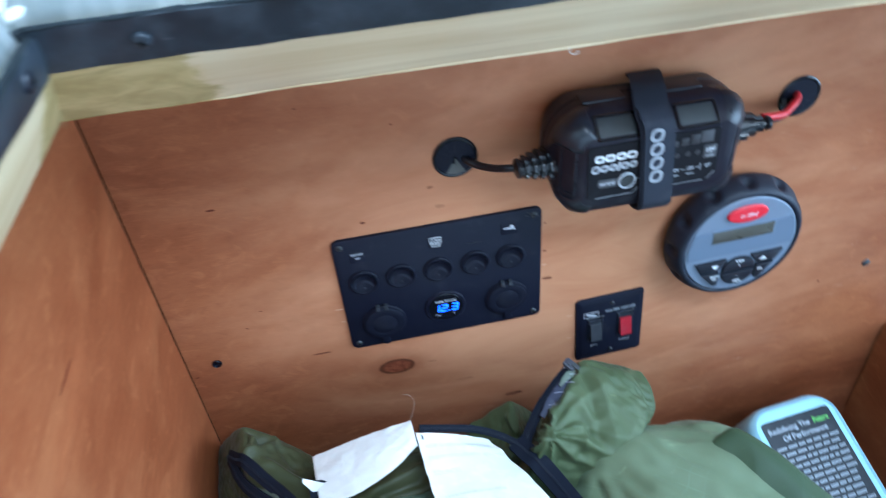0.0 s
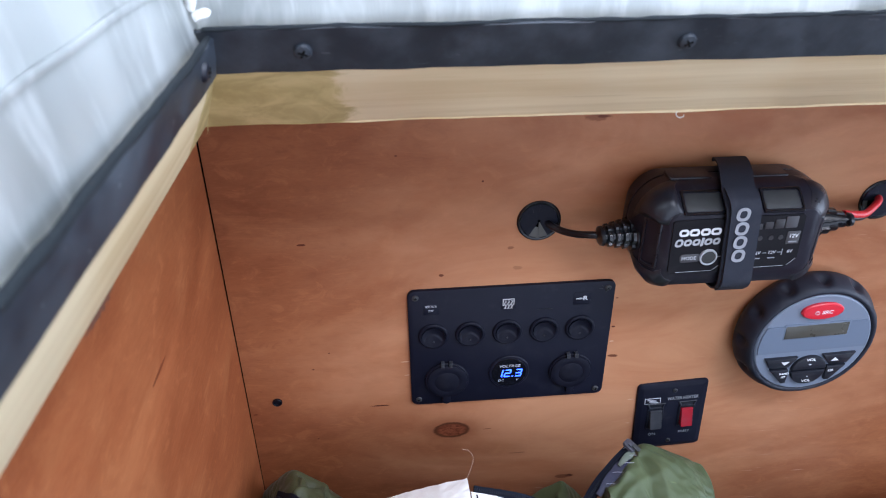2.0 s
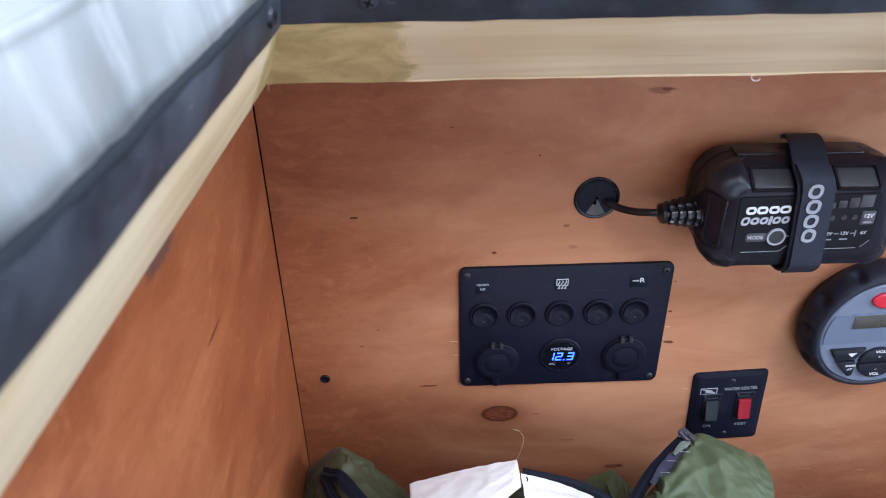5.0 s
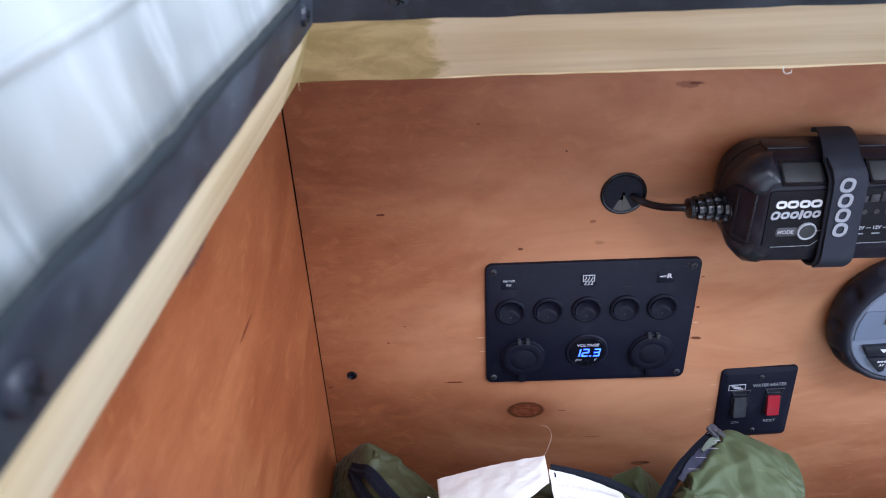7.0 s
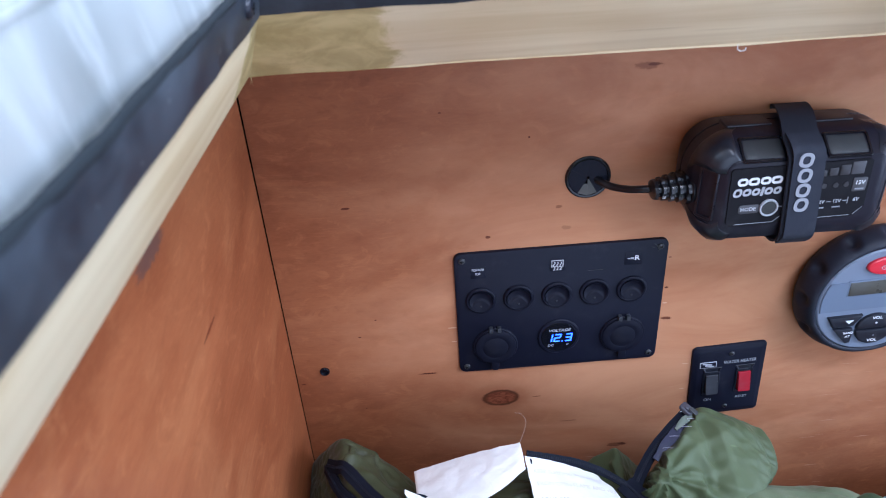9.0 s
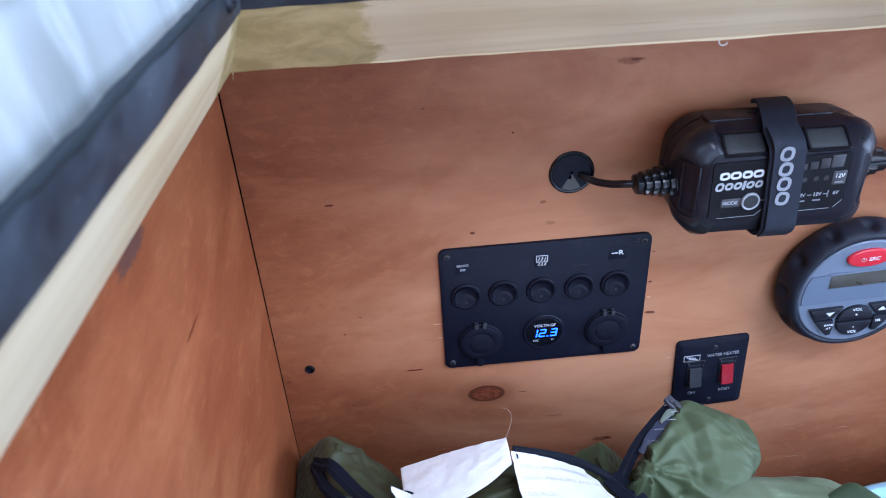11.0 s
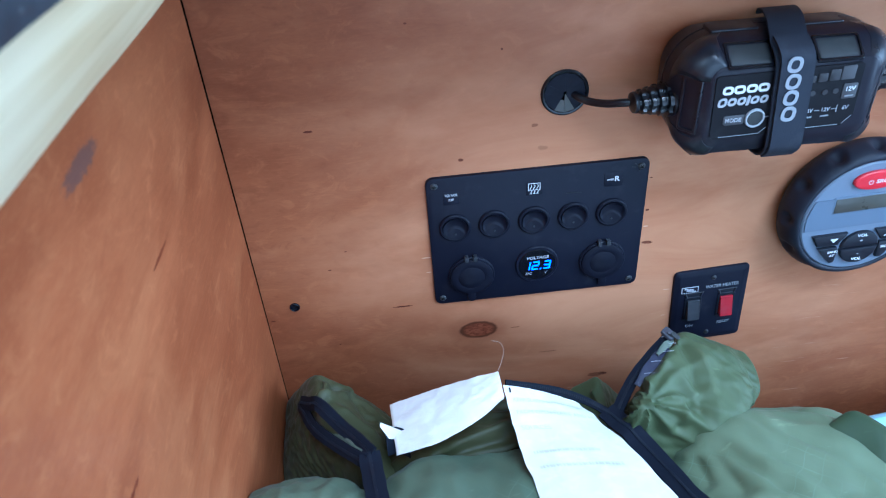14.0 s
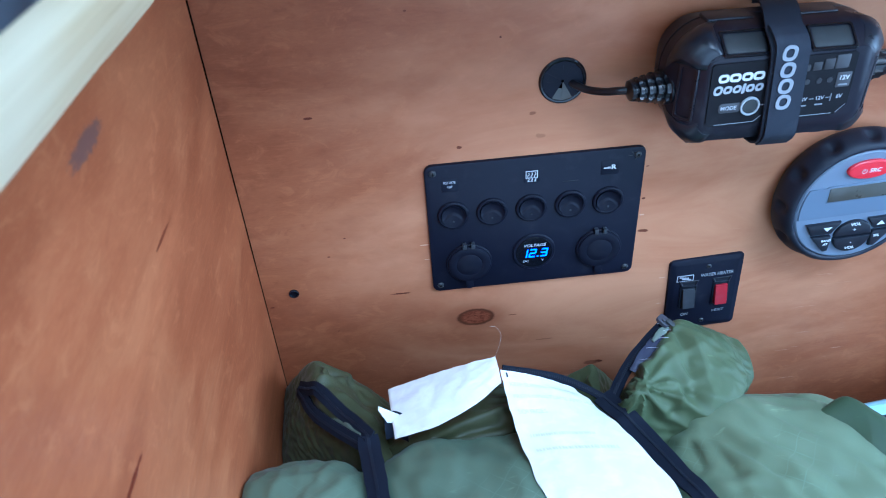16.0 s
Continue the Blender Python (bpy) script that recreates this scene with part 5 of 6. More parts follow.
def lump(name, centre, radii, mat, turn=0.0, square=0.8, folds=(), pinches=(), amp=0.004, seed=0.0, nu=170, nv=110, label="", tip=0.0, creases=(), pole=0, spare=0.0, grain=(1, 0, 0), waves=(0.008, 0.022), facets=(), crisp=12):
    """A padded roll: rounded box with soft folds. folds: (direction, frequency, height); pinches: (point, count, height, reach);
    creases: (from, to, half width, height); pole: the axis through its closed ends; spare: share of spare cloth, which wrinkles along the grain;
    facets: (normal, point) of the flat sides of a folded piece, in place of the rounded box; crisp: how tight its edges are."""
    c, R = Vector(centre), Matrix.Rotation(radians(turn), 3, 'Z') @ Matrix.Rotation(radians(tip), 3, 'Y')
    power = 2 / square
    sides = [(Vector(f).normalized(), Vector(f).normalized().dot(Vector(p) - c)) for f, p in facets]
    P, N = np.zeros((nv + 1, nu, 3)), np.zeros((nv + 1, nu, 3))
    for j in range(nv + 1):
        la = math.pi * (j / nv - 0.5) * 0.998
        for i in range(nu):
            lo = 2 * math.pi * i / nu
            d = (math.sin(la), math.cos(la) * math.cos(lo), math.cos(la) * math.sin(lo))
            d = d[-pole:] + d[:-pole] if pole else d
            k = sum(abs(v) ** power for v in d) ** (-1 / power)
            p = Vector([v * k * r for v, r in zip(d, radii)])
            nrm = Vector([math.copysign(abs(v * k) ** (power - 1), v) / r for v, r in zip(d, radii)]).normalized()
            q, nw = c + R @ p, R @ nrm
            if sides:
                d = Vector(d)
                lean = [max(0.0, f.dot(d) / far) for f, far in sides]
                q = c + d * sum(v ** crisp for v in lean) ** (-1 / crisp)
                nw = sum((f * (v ** (crisp - 1) / far) for v, (f, far) in zip(lean, sides)), Vector()).normalized()
            h = amp * noise.noise(q * 20 + Vector((seed, 0, 0))) + 0.25 * amp * noise.noise(q * 50 + Vector((0, seed, 0)))
            for f, (along, freq, high) in enumerate(folds):
                a = Vector(along).normalized()
                w = noise.noise((q - a * q.dot(a) * 0.90) * freq + Vector((seed + 3 * f, 1, 2)) + 0.30 * noise.noise_vector(q * 14))
                h += high * (min(abs(w) * 2.6, 1.0) - 0.5)
            for point, count, high, reach in pinches:
                v = q - Vector(point)
                dist = v.length
                ang = math.atan2(v.y + 0.6 * v.z, v.x) + 0.5 * noise.noise(q * 20)
                h += high * math.exp(-dist / reach) * (1.0 - 1.7 * abs(math.sin(0.5 * ang * count)) - 0.9 * math.exp(-dist / (0.4 * reach)))
            for p0, p1, wide, high in creases:
                a, b = Vector(p0), Vector(p1)
                t = min(1.0, max(0.0, (q - a).dot(b - a) / (b - a).length_squared))
                off = q - a.lerp(b, t) + 0.25 * wide * noise.noise_vector(q * 45)
                rise = off.dot(nw)
                if abs(rise) < 0.018:
                    h += high * math.exp(-((off - nw * rise).length / wide) ** 1.4)
            P[j, i], N[j, i] = q + nw * h, nw
    if spare:
        P = buckle(P, N, spare, grain, 240, waves, 0.001, seed)
    P[..., 0] = np.maximum(P[..., 0], 0.0012)
    P[..., 1] = np.minimum(P[..., 1], -0.0015)
    bm = bmesh.new()
    loft(bm, [[tuple(p) for p in row] for row in P + np.array(OFF)])
    ob = part(name, bm, mat, bag, label, sharp=85)
    me = ob.data
    SHELLS.append(BVHTree.FromPolygons([v.co - OFF for v in me.vertices], [p.vertices[:] for p in me.polygons]))
    return ob


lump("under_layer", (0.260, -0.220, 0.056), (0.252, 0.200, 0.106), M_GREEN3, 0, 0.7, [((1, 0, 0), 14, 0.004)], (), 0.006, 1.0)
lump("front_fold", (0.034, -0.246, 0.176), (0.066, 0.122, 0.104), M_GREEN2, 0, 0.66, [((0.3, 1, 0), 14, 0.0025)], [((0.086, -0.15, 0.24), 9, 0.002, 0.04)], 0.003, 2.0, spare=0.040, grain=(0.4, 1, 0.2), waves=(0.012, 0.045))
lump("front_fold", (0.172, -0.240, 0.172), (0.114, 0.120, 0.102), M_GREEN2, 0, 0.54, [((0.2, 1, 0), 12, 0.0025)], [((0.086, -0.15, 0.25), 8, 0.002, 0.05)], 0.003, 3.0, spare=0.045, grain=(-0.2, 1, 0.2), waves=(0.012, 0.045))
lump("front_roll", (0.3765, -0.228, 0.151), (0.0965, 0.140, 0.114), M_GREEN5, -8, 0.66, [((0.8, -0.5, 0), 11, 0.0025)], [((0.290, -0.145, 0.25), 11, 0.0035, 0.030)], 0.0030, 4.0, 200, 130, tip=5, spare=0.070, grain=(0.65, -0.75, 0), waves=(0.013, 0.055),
     creases=(((0.330, -0.150, 0.270), (0.355, -0.195, 0.280), 0.010, -0.0050), ((0.355, -0.150, 0.270), (0.395, -0.205, 0.270), 0.011, -0.0055), ((0.318, -0.150, 0.262), (0.325, -0.190, 0.270), 0.007, -0.0040),
              ((0.306, -0.150, 0.250), (0.303, -0.175, 0.258), 0.005, -0.0045), ((0.385, -0.150, 0.255), (0.425, -0.200, 0.255), 0.012, -0.0040)))
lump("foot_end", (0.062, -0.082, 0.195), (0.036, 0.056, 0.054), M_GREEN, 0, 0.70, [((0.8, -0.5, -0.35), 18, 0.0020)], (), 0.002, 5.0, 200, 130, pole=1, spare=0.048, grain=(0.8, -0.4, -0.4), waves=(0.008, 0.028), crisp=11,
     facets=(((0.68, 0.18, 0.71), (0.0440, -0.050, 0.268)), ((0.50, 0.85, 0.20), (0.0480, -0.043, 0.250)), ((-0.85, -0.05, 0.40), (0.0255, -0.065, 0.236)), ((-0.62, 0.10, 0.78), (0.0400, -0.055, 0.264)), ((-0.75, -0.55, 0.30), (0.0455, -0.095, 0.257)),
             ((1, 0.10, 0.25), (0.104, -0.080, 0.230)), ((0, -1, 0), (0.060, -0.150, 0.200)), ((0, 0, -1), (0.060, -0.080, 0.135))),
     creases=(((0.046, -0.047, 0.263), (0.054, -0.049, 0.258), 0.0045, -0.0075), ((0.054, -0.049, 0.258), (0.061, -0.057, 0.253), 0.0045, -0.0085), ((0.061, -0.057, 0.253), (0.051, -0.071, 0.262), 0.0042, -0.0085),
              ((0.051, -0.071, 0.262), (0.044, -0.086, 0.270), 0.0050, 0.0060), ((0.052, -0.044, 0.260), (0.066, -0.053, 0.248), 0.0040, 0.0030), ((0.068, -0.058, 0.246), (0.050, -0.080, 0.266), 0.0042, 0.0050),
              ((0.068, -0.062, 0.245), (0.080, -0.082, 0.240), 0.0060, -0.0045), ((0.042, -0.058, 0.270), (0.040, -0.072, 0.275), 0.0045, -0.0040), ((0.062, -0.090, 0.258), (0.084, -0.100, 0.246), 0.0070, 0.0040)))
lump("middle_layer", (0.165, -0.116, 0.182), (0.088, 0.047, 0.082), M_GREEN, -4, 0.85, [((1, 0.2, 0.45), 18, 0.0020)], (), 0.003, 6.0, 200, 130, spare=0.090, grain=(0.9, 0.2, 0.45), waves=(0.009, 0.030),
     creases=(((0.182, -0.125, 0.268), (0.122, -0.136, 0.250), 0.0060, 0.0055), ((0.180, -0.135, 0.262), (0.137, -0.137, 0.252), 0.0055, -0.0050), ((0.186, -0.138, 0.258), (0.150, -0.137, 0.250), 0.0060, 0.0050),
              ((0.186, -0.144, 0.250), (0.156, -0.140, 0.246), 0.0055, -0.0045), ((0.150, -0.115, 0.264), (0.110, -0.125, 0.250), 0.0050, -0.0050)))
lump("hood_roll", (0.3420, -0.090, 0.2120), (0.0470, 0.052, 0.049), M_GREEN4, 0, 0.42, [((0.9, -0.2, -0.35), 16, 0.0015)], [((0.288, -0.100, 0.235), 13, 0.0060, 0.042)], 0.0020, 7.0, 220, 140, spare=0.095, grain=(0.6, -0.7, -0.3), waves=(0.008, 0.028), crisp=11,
     facets=(((0.46, 0.45, 0.76), (0.336, -0.060, 0.279)), ((0.20, -0.32, 0.92), (0.336, -0.060, 0.281)), ((-0.75, 0.60, 0.25), (0.280, -0.110, 0.245)), ((0.93, -0.10, 0.35), (0.393, -0.080, 0.235)),
             ((-0.20, -0.95, 0.20), (0.330, -0.140, 0.240)), ((0.75, -0.60, -0.25), (0.380, -0.108, 0.232)), ((0, 1, 0), (0.340, -0.046, 0.220)), ((0, 0, -1), (0.340, -0.090, 0.150))),
     creases=(((0.306, -0.082, 0.250), (0.324, -0.122, 0.262), 0.0040, -0.0060), ((0.296, -0.092, 0.240), (0.312, -0.128, 0.248), 0.0038, -0.0055), ((0.312, -0.080, 0.258), (0.330, -0.112, 0.262), 0.0040, 0.0045),
              ((0.300, -0.088, 0.245), (0.316, -0.122, 0.254), 0.0035, 0.0040), ((0.332, -0.070, 0.266), (0.330, -0.125, 0.256), 0.0060, -0.0045), ((0.342, -0.080, 0.265), (0.342, -0.125, 0.252), 0.0070, 0.0030),
              ((0.395, -0.060, 0.244), (0.390, -0.108, 0.236), 0.0060, 0.0045), ((0.380, -0.070, 0.248), (0.374, -0.118, 0.240), 0.0090, -0.0035)))
lump("hood_corner", (0.3190, -0.067, 0.2560), (0.0130, 0.0085, 0.0130), M_GREEN4, 30, 0.8, [((0.7, 0.2, -0.7), 80, 0.0030), ((0.2, 0.5, 1), 120, 0.0015)], (), 0.003, 10.0, 70, 48, tip=24)
lump("tucked_end", (0.277, -0.062, 0.175), (0.031, 0.034, 0.034), M_GREEN4, 0, 1.15, [((0.2, 1, 0.5), 30, 0.002)], (), 0.002, 8.0, spare=0.08, grain=(0.2, 1, 0.3), waves=(0.008, 0.026),
     facets=(((-0.62, -0.15, 0.76), (0.277, -0.058, 0.203)), ((0.80, -0.10, 0.60), (0.279, -0.058, 0.203)), ((0, -0.7, 0.7), (0.277, -0.068, 0.202)), ((0, 1, 0.2), (0.277, -0.035, 0.215)), ((-1, 0, 0), (0.235, -0.06, 0.18)),
             ((1, 0, 0), (0.315, -0.06, 0.18)), ((0, -1, 0), (0.277, -0.105, 0.18)), ((0, 0, -1), (0.277, -0.06, 0.140))),
     creases=(((0.262, -0.070, 0.205), (0.290, -0.075, 0.198), 0.004, -0.005), ((0.270, -0.050, 0.206), (0.280, -0.085, 0.198), 0.004, 0.004)))
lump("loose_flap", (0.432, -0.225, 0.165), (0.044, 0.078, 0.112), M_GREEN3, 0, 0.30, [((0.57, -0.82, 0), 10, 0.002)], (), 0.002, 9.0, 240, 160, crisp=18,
     facets=(((0.56, 0.10, 0.82), (0.436, -0.140, 0.269)), ((-0.45, -0.30, 0.84), (0.434, -0.140, 0.2735)), ((0.78, 0.62, 0.05), (0.438, -0.138, 0.250)), ((-1, 0, 0), (0.395, -0.2, 0.165)), ((-0.35, 0.90, 0.1), (0.425, -0.140, 0.250)),
             ((0, -1, 0), (0.440, -0.340, 0.165)), ((1, -0.2, 0), (0.560, -0.30, 0.165)), ((0, 0, -1), (0.440, -0.215, 0.040))))


def top_z(x, y, lo=-0.04):
    z = lo
    for tree in SHELLS:
        hit = tree.ray_cast(Vector((x, y, 0.6)), Vector((0, 0, -1)))
        if hit[0] is not None:
            z = max(z, hit[0].z)
    return z


def zipper(points, width, hint=(0, -0.6, 0.8), n=14):
    """Zip tape with teeth along points, kept just clear of the padding below."""
    line = spline(points, n)
    for _ in range(6):
        line = [Vector((p.x, p.y, max(p.z, min(top_z(p.x, p.y) + 0.0012, p.z + 0.012)))) for p in line]
        for _ in range(4):
            line = [line[0]] + [(line[i - 1] + 2 * line[i] + line[i + 1]) / 4 for i in range(1, len(line) - 1)] + [line[-1]]
    nrm = [Vector(hint).normalized()] * len(line)
    bm = bmesh.new()
    ribbon(bm, [p + OFF for p in line], nrm, lambda t: width * (1 + 0.10 * noise.noise(Vector((t * 9, width * 90, 1)))), 0.0016)
    tape = part("zip_tape", bm, M_TAPE, bag, "navy zip tape", sharp=60)
    bm = bmesh.new()
    for i in range(len(line) - 1):
        a, d = line[i], line[i + 1] - line[i]
        steps = max(1, round(d.length / 0.0013))
        t = d.normalized()
        nn = (nrm[i] - t * nrm[i].dot(t)).normalized()
        s = t.cross(nn)
        for k in range(steps):
            M = Matrix((s, t, nn)).transposed().to_4x4()
            M.translation = a + d * (k / steps) + nn * 0.0022 + OFF
            box(bm, (-0.0011, -0.0004, -0.0005), (0.0011, 0.0004, 0.0005), 0, M)
    part("zip_teeth", bm, M_TEETH, tape)["kind"] = "stuff"
    return line


zipper([(0.0285, -0.065, 0.2410), (0.0484, -0.092, 0.2570), (0.0718, -0.118, 0.2640), (0.0866, -0.138, 0.2655)], 0.0105, (-0.35, -0.6, 0.7))
zipper([(0.0262, -0.062, 0.2330), (0.0415, -0.098, 0.2520), (0.0624, -0.122, 0.2570), (0.0819, -0.142, 0.2624)], 0.0100, (-0.35, -0.7, 0.6))
zipper([(0.0840, -0.136, 0.2645), (0.0850, -0.146, 0.2635), (0.0868, -0.158, 0.2650), (0.0888, -0.172, 0.2670), (0.0910, -0.190, 0.2690), (0.0930, -0.230, 0.2710), (0.0940, -0.300, 0.2500)], 0.015, (0, -0.3, 0.95))
zipper([(0.1868, -0.100, 0.2814), (0.2108, -0.098, 0.2715), (0.2334, -0.096, 0.2599), (0.2554, -0.100, 0.2480), (0.2690, -0.112, 0.2450)], 0.006, (0, -0.5, 0.85))
zipper([(0.2640, -0.106, 0.2460), (0.2800, -0.135, 0.2450), (0.2903, -0.165, 0.2480), (0.2953, -0.195, 0.2584), (0.2993, -0.215, 0.2663), (0.3040, -0.260, 0.2720), (0.3080, -0.330, 0.2500)], 0.016, (0.1, -0.45, 0.85))
zipper([(0.3263, -0.060, 0.2729), (0.3059, -0.075, 0.2664), (0.2883, -0.090, 0.2590), (0.2768, -0.102, 0.2483), (0.2713, -0.110, 0.2440)], 0.009, (-0.4, -0.55, 0.7))


def lining(points, width, hint, mat):
    """A strip of the inner cloth that shows beside an open zip."""
    line = spline(points, 10)
    bm = bmesh.new()
    ribbon(bm, [p + OFF + Vector((0, 0, 0.0012 * noise.noise(p * 160))) for p in line], [Vector(hint).normalized()] * len(line),
           lambda t: width * (0.55 + 0.45 * math.sin(math.pi * min(1.0, 0.15 + t))) * (1 + 0.25 * noise.noise(Vector((t * 12, 3, width)))), 0.0012)
    return part("zip_lining", bm, mat, bag, "crumpled lining beside the zip", sharp=60)


M_LINING = nylon("violet_grey_lining", (0.026, 0.026, 0.048), (0.055, 0.055, 0.090))
M_SAGE = nylon("sage_lining", (0.085, 0.100, 0.075), (0.150, 0.170, 0.130))
inner = lining([(0.3215, -0.0690, 0.2690), (0.3110, -0.0790, 0.2690), (0.2990, -0.0885, 0.2670), (0.2890, -0.0980, 0.2610)], 0.0090, (-0.25, -0.6, 0.75), M_LINING)
lining([(0.3260, -0.0660, 0.2740), (0.3170, -0.0735, 0.2745), (0.3100, -0.0785, 0.2725)], 0.0055, (-0.25, -0.6, 0.75), M_SAGE)
lining([(0.0330, -0.0790, 0.2440), (0.0480, -0.0990, 0.2535), (0.0650, -0.1170, 0.2600), (0.0790, -0.1330, 0.2635)], 0.0050, (-0.35, -0.65, 0.65), M_SAGE)
bm = bmesh.new()
for x, y, z, dx, dy, dz in ((0.313, -0.076, 0.2725, 0.009, -0.004, 0.004), (0.304, -0.083, 0.2705, 0.010, -0.002, 0.001), (0.320, -0.070, 0.2745, 0.006, -0.004, 0.004), (0.296, -0.091, 0.2665, 0.007, -0.004, 0.004), (0.318, -0.064, 0.2765, 0.008, 0.001, 0.002)):
    p = Vector((x, y, z)) + OFF
    tube(bm, [p, p + Vector((dx, dy, dz)) * 0.5 + Vector((0, -0.0008, 0.0012)), p + Vector((dx, dy, dz))], 0.00022, 5)
part("frayed_thread", bm, M_FRAY, inner, "pale frayed threads")["kind"] = "stuff"


def slider(place, turn):
    bm = bmesh.new()
    plate(bm, 0.0085, 0.0110, 0.0025, 0.0, -0.0030, 0.0008)
    plate(bm, 0.0050, 0.0032, 0.0010, -0.0030, -0.0046, 0.0004)
    s = part("zip_slider", bm, M_SLIDER, bag, "worn grey metal slider", at=Matrix.Translation(Vector(place) + OFF) @ pose(0, 0, 0, -70, 0, turn))
    bm = bmesh.new()
    plate(bm, 0.0045, 0.0075, 0.0018, -0.0048, -0.0058, 0.0005, 0.0, -0.0050)
    part("pull_tab", bm, M_PAD, s)


slider((0.3235, -0.0625, 0.2770), 40)


# ---- care label sewn to the bag ----
care = None


def drape(edges, seed, bow=0.0, lift=0.0016):
    """A stiff cloth sheet between two long edges (lists of points), kept clear of the bag under it. u runs across, v along."""
    A, B = [spline(e, 16) for e in edges]
    def at(line, v):
        x = min(max(v, 0), 1) * (len(line) - 1)
        i = min(int(x), len(line) - 2)
        return line[i].lerp(line[i + 1], x - i)
    def f(u, v):
        u = min(max(u, 0), 1)
        p = at(A, v).lerp(at(B, v), u)
        p = p + Vector((0.0014, 0.0010, 0)) * noise.noise(Vector((v * 9, round(u) * 4.0, seed)))
        z = p.z + bow * math.sin(math.pi * u) + 0.0009 * noise.noise(Vector((u * 6, v * 7, seed))) + 0.0004 * noise.noise(Vector((u * 17, v * 19, seed)))
        return Vector((p.x, p.y, max(z, top_z(p.x, p.y) + lift)))
    return f


def on_sheet(text, f, u0, v0, size, su, sv, mat, parent):
    """Lettering that follows a draped sheet; it reads along u, its foot towards greater v."""
    cu = bpy.data.curves.new("letters", 'FONT')
    cu.body, cu.size, cu.align_x, cu.align_y, cu.resolution_u = text, size, 'LEFT', 'CENTER', 2
    tmp = new("letters", cu)
    me = bpy.data.meshes.new_from_object(tmp.evaluated_get(bpy.context.evaluated_depsgraph_get()))
    bpy.data.objects.remove(tmp)
    for v in me.vertices:
        v.co = f(u0 + v.co.x / su, v0 - v.co.y / sv) + Vector((0, -0.0001, 0.0005)) + OFF
    me.materials.clear()
    me.materials.append(mat)
    ob = new("label_print", me)
    ob.parent = parent
    return ob


right_flap = drape(([(0.1835, -0.113, 0.2950), (0.1855, -0.135, 0.2860), (0.1890, -0.165, 0.2780), (0.1960, -0.200, 0.2740), (0.2040, -0.235, 0.2700)],
                    [(0.2410, -0.110, 0.2630), (0.2520, -0.130, 0.2640), (0.2680, -0.165, 0.2690), (0.2840, -0.205, 0.2680), (0.2860, -0.228, 0.2640)]), 1.0, 0.003)
left_flap = drape(([(0.1810, -0.105, 0.3010), (0.1560, -0.103, 0.2930), (0.1280, -0.101, 0.2830), (0.1000, -0.100, 0.2720)],
                   [(0.1830, -0.121, 0.2900), (0.1600, -0.134, 0.2830), (0.1320, -0.141, 0.2740), (0.1030, -0.140, 0.2640)]), 2.0, 0.002)
bm = bmesh.new()
cloth(bm, lambda u, v: right_flap(u, v) + OFF, 40, 60, 0.0005, (0, 0, 1))
care = part("care_label", bm, M_LABEL, bag, "large white cloth care label with faint print", sharp=80)
bm = bmesh.new()
cloth(bm, lambda u, v: left_flap(u, v) + OFF, 30, 44, 0.0005, (0, 0, 1))
part("care_label", bm, M_LABEL, bag, "blank white cloth label flap folded over", sharp=80)
M_FAINT = plastic("faint_print", (0.53, 0.46, 0.44), 0.7, 0.0)
M_FAINTER = plastic("fainter_print", (0.58, 0.52, 0.49), 0.7, 0.0)
for i, (tx, sz) in enumerate((("KEEP SLEEPING BAG AWAY", 0.0060), ("FROM OPEN FLAME AND HEAT", 0.0060), ("SOURCES", 0.0060))):
    on_sheet(tx, right_flap, 0.07, 0.12 + 0.105 * i, sz, 0.085, 0.140, M_FAINT, care)
for i, (w, v0) in enumerate(((0.60, 0.47), (0.70, 0.55))):
    bm = bmesh.new()
    for k in range(26):
        u, wk = 0.10 + w * k / 26, w / 26 * (0.45 + 0.4 * ((k * 7 + i * 3) % 5) / 4)
        qs = [right_flap(u + du, v0 + dv) + Vector((0, 0, 0.0006)) + OFF for du, dv in ((0, 0), (wk, 0), (wk, 0.016), (0, 0.016))]
        bm.faces.new([bm.verts.new(q) for q in qs])
    part("label_print", bm, M_FAINTER, care)

# a small dark brand tag and a torn corner beside the flap
bm = bmesh.new()
cloth(bm, lambda u, v: Vector((0.0965 + 0.016 * u, -0.1260 - 0.010 * v + 0.003 * math.sin(3 * u), 0.2770 - 0.018 * v - 0.006 * u)) + OFF, 6, 6, 0.0005, (0, -0.7, 0.7))
part("brand_tag", bm, M_TAPE, bag, "small folded black tag", sharp=80)
bm = bmesh.new()
cloth(bm, lambda u, v: Vector((0.0935 + 0.0150 * u * (1 - 0.55 * v), -0.1250 - 0.004 * v, 0.2830 - 0.0120 * u - 0.007 * v * u)) + OFF, 6, 4, 0.0005, (0, -0.7, 0.7))
part("label_corner", bm, M_LABEL, bag, "curled white label corner", sharp=80)

# loose threads
bm = bmesh.new()
t0 = left_flap(0.0, 0.0)
tube(bm, [t0 + OFF, t0 + OFF + Vector((0.0035, 0.003, 0.008)), t0 + OFF + Vector((0.0050, 0.005, 0.016)), t0 + OFF + Vector((0.0020, 0.006, 0.0225)), t0 + OFF + Vector((-0.003, 0.006, 0.0245))], 0.00013, 5)
part("loose_thread", bm, M_THREAD, bag)
bm = bmesh.new()
a = right_flap(0.07, 0.02) + OFF + Vector((0, -0.0003, 0.0008))
tube(bm, [a, a + Vector((0.0004, -0.0016, -0.0002)), a + Vector((0.0002, -0.0034, -0.0008))], 0.0006, 6, 4)
part("stitch", bm, M_TAPE, care, "black thread end")

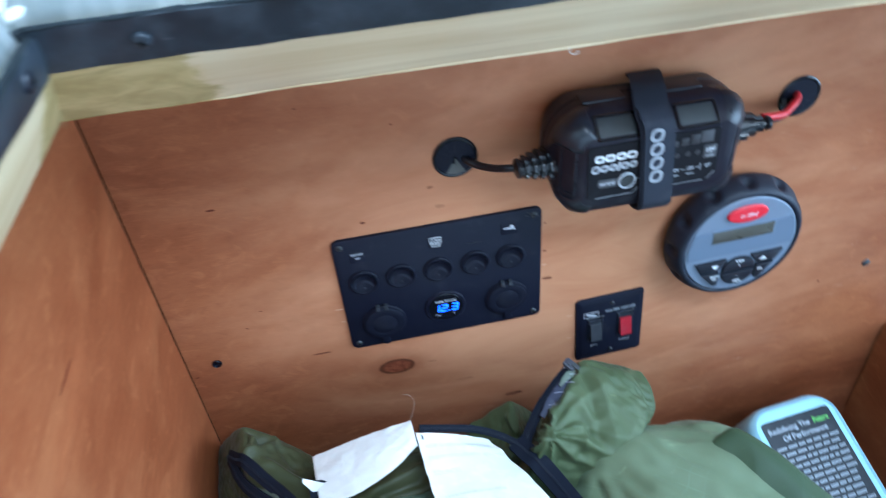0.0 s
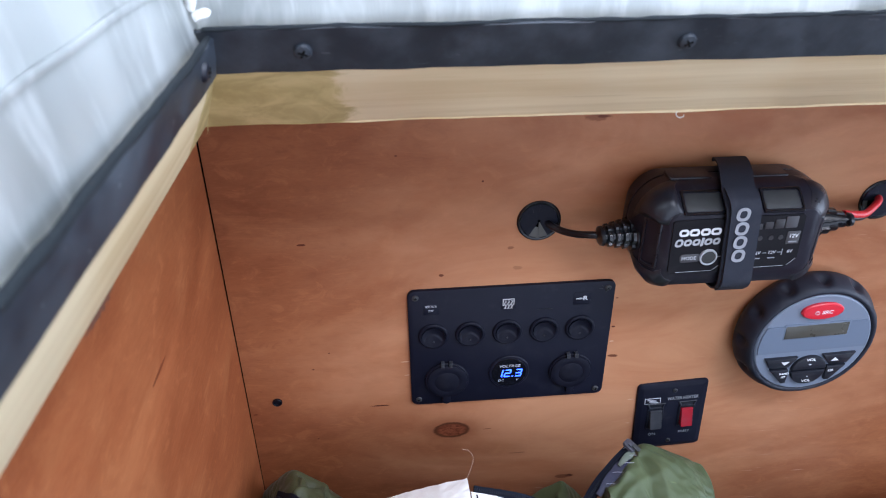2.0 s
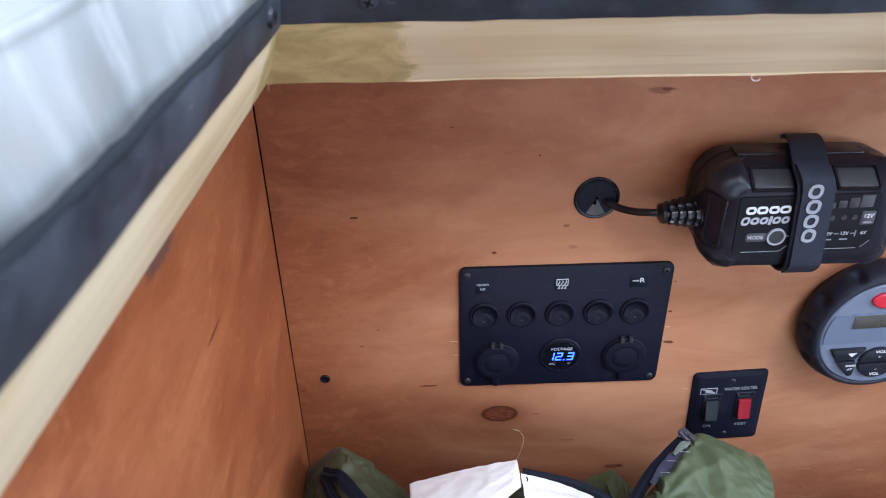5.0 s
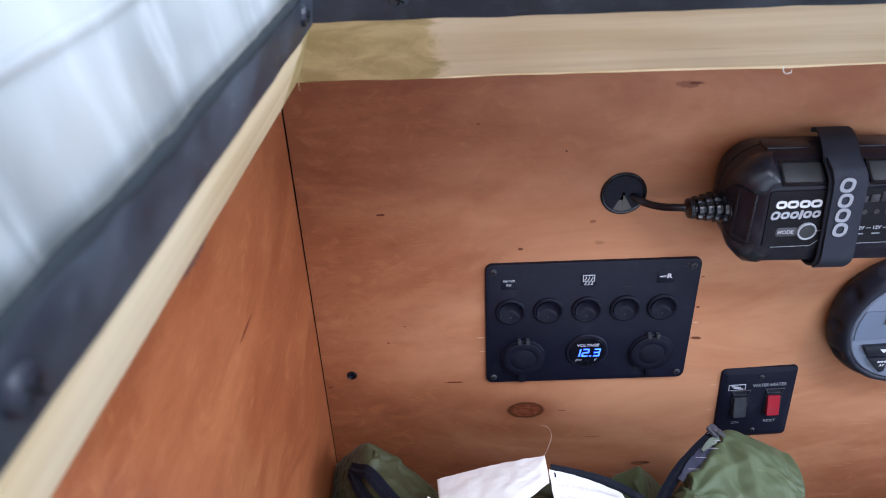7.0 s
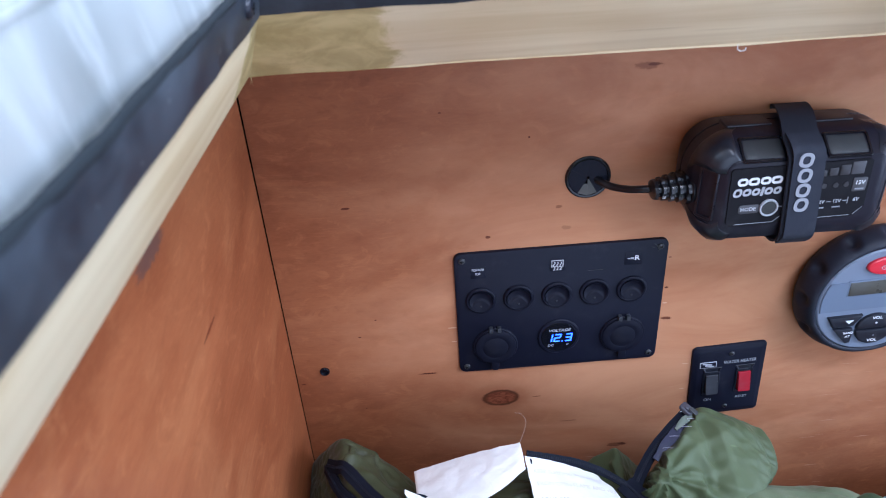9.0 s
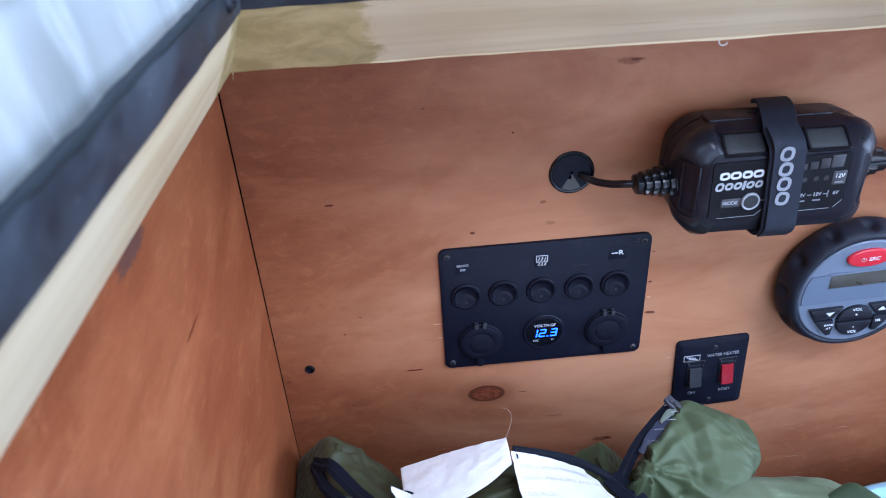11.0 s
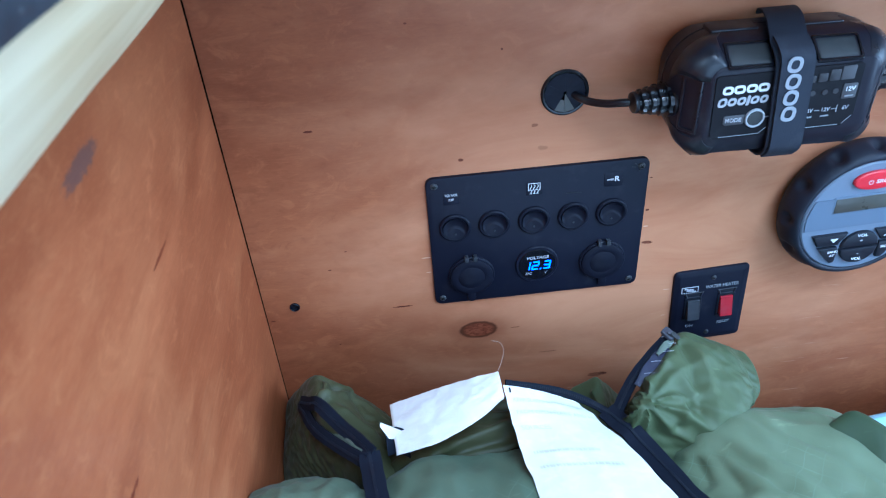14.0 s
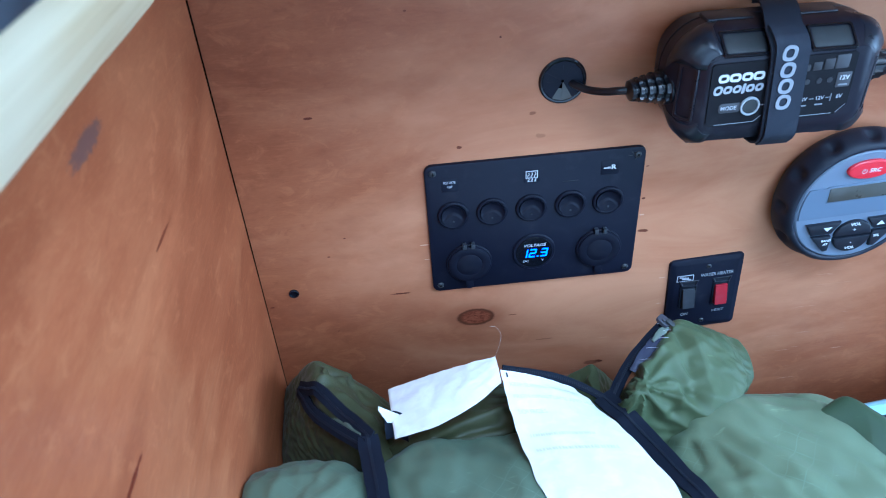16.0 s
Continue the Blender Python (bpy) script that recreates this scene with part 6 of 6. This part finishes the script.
# ---- pale blue bottle ----
jug = thing("plastic_bottle", pose(0.586, -0.140, 0.040, 20, 0, 6), "pale blue flat plastic bottle with a black printed label, lying down", "bottle")
bm = bmesh.new()
W, L, T = 0.108, 0.250, 0.090
sec = []
for z, k, r in ((-T / 2, 0.88, 0.020), (-T / 2 + 0.006, 0.96, 0.026), (-T / 2 + 0.016, 1.0, 0.030), (T / 2 - 0.016, 1.0, 0.030), (T / 2 - 0.007, 0.975, 0.028), (T / 2 - 0.002, 0.92, 0.024), (T / 2, 0.86, 0.020), (T / 2 - 0.0012, 0.84, 0.018)):
    sec.append([(x, y, z) for x, y in rrect(W - (1 - k) * W, L - (1 - k) * W, r, 7)])
loft(bm, sec)
part("bottle_body", bm, M_BLUE, jug, sharp=40)
bm = bmesh.new()
loft(bm, [[(x, y, z) for x, y in rrect(W * 0.74, L * 0.86, 0.004, 3)] for z in (T / 2 - 0.002, T / 2 - 0.0006)])
lab = part("label", bm, M_BLACKLABEL, jug, "black label with white print")
flat = pose(0, 0, T / 2 - 0.0005, -90, 0, 0)
words("Redefining The", 0.0080, M_INKMID, lab, Matrix.Translation((-0.036, 0.0965, 0)) @ flat, align='LEFT', bold=0.0001)
words("Future", 0.0080, M_LIME, lab, Matrix.Translation((0.0165, 0.0965, 0)) @ flat, align='LEFT', squash=0.85, bold=0.0001)
words("Of Performance", 0.0080, M_INKMID, lab, Matrix.Translation((-0.024, 0.0870, 0)) @ flat, align='LEFT', bold=0.0001)
for i in range(15):
    bm = bmesh.new()
    x = -0.036
    random.seed(i)
    while x < 0.030:
        w = 0.004 + 0.008 * random.random()
        box(bm, (x, 0.0770 - 0.0066 * i, T / 2 - 0.0008), (min(x + w, 0.036), 0.0798 - 0.0066 * i, T / 2 - 0.0003))
        x += w + 0.002
    part("print_bar", bm, M_INKDIM, lab)

# ---- wood shaving on the rail's lower edge ----
bm = bmesh.new()
tube(bm, [(0.2908, -0.1165, 0.5935), (0.2905, -0.1175, 0.5915), (0.2921, -0.1178, 0.5902), (0.2945, -0.1176, 0.5906), (0.2949, -0.1172, 0.5916)], 0.0003, 6)
tagged(new("wood_shaving", finish("wood_shaving", bm, M_LABEL, 60)), "tiny curled white shaving stuck under the timber rail", "shaving")
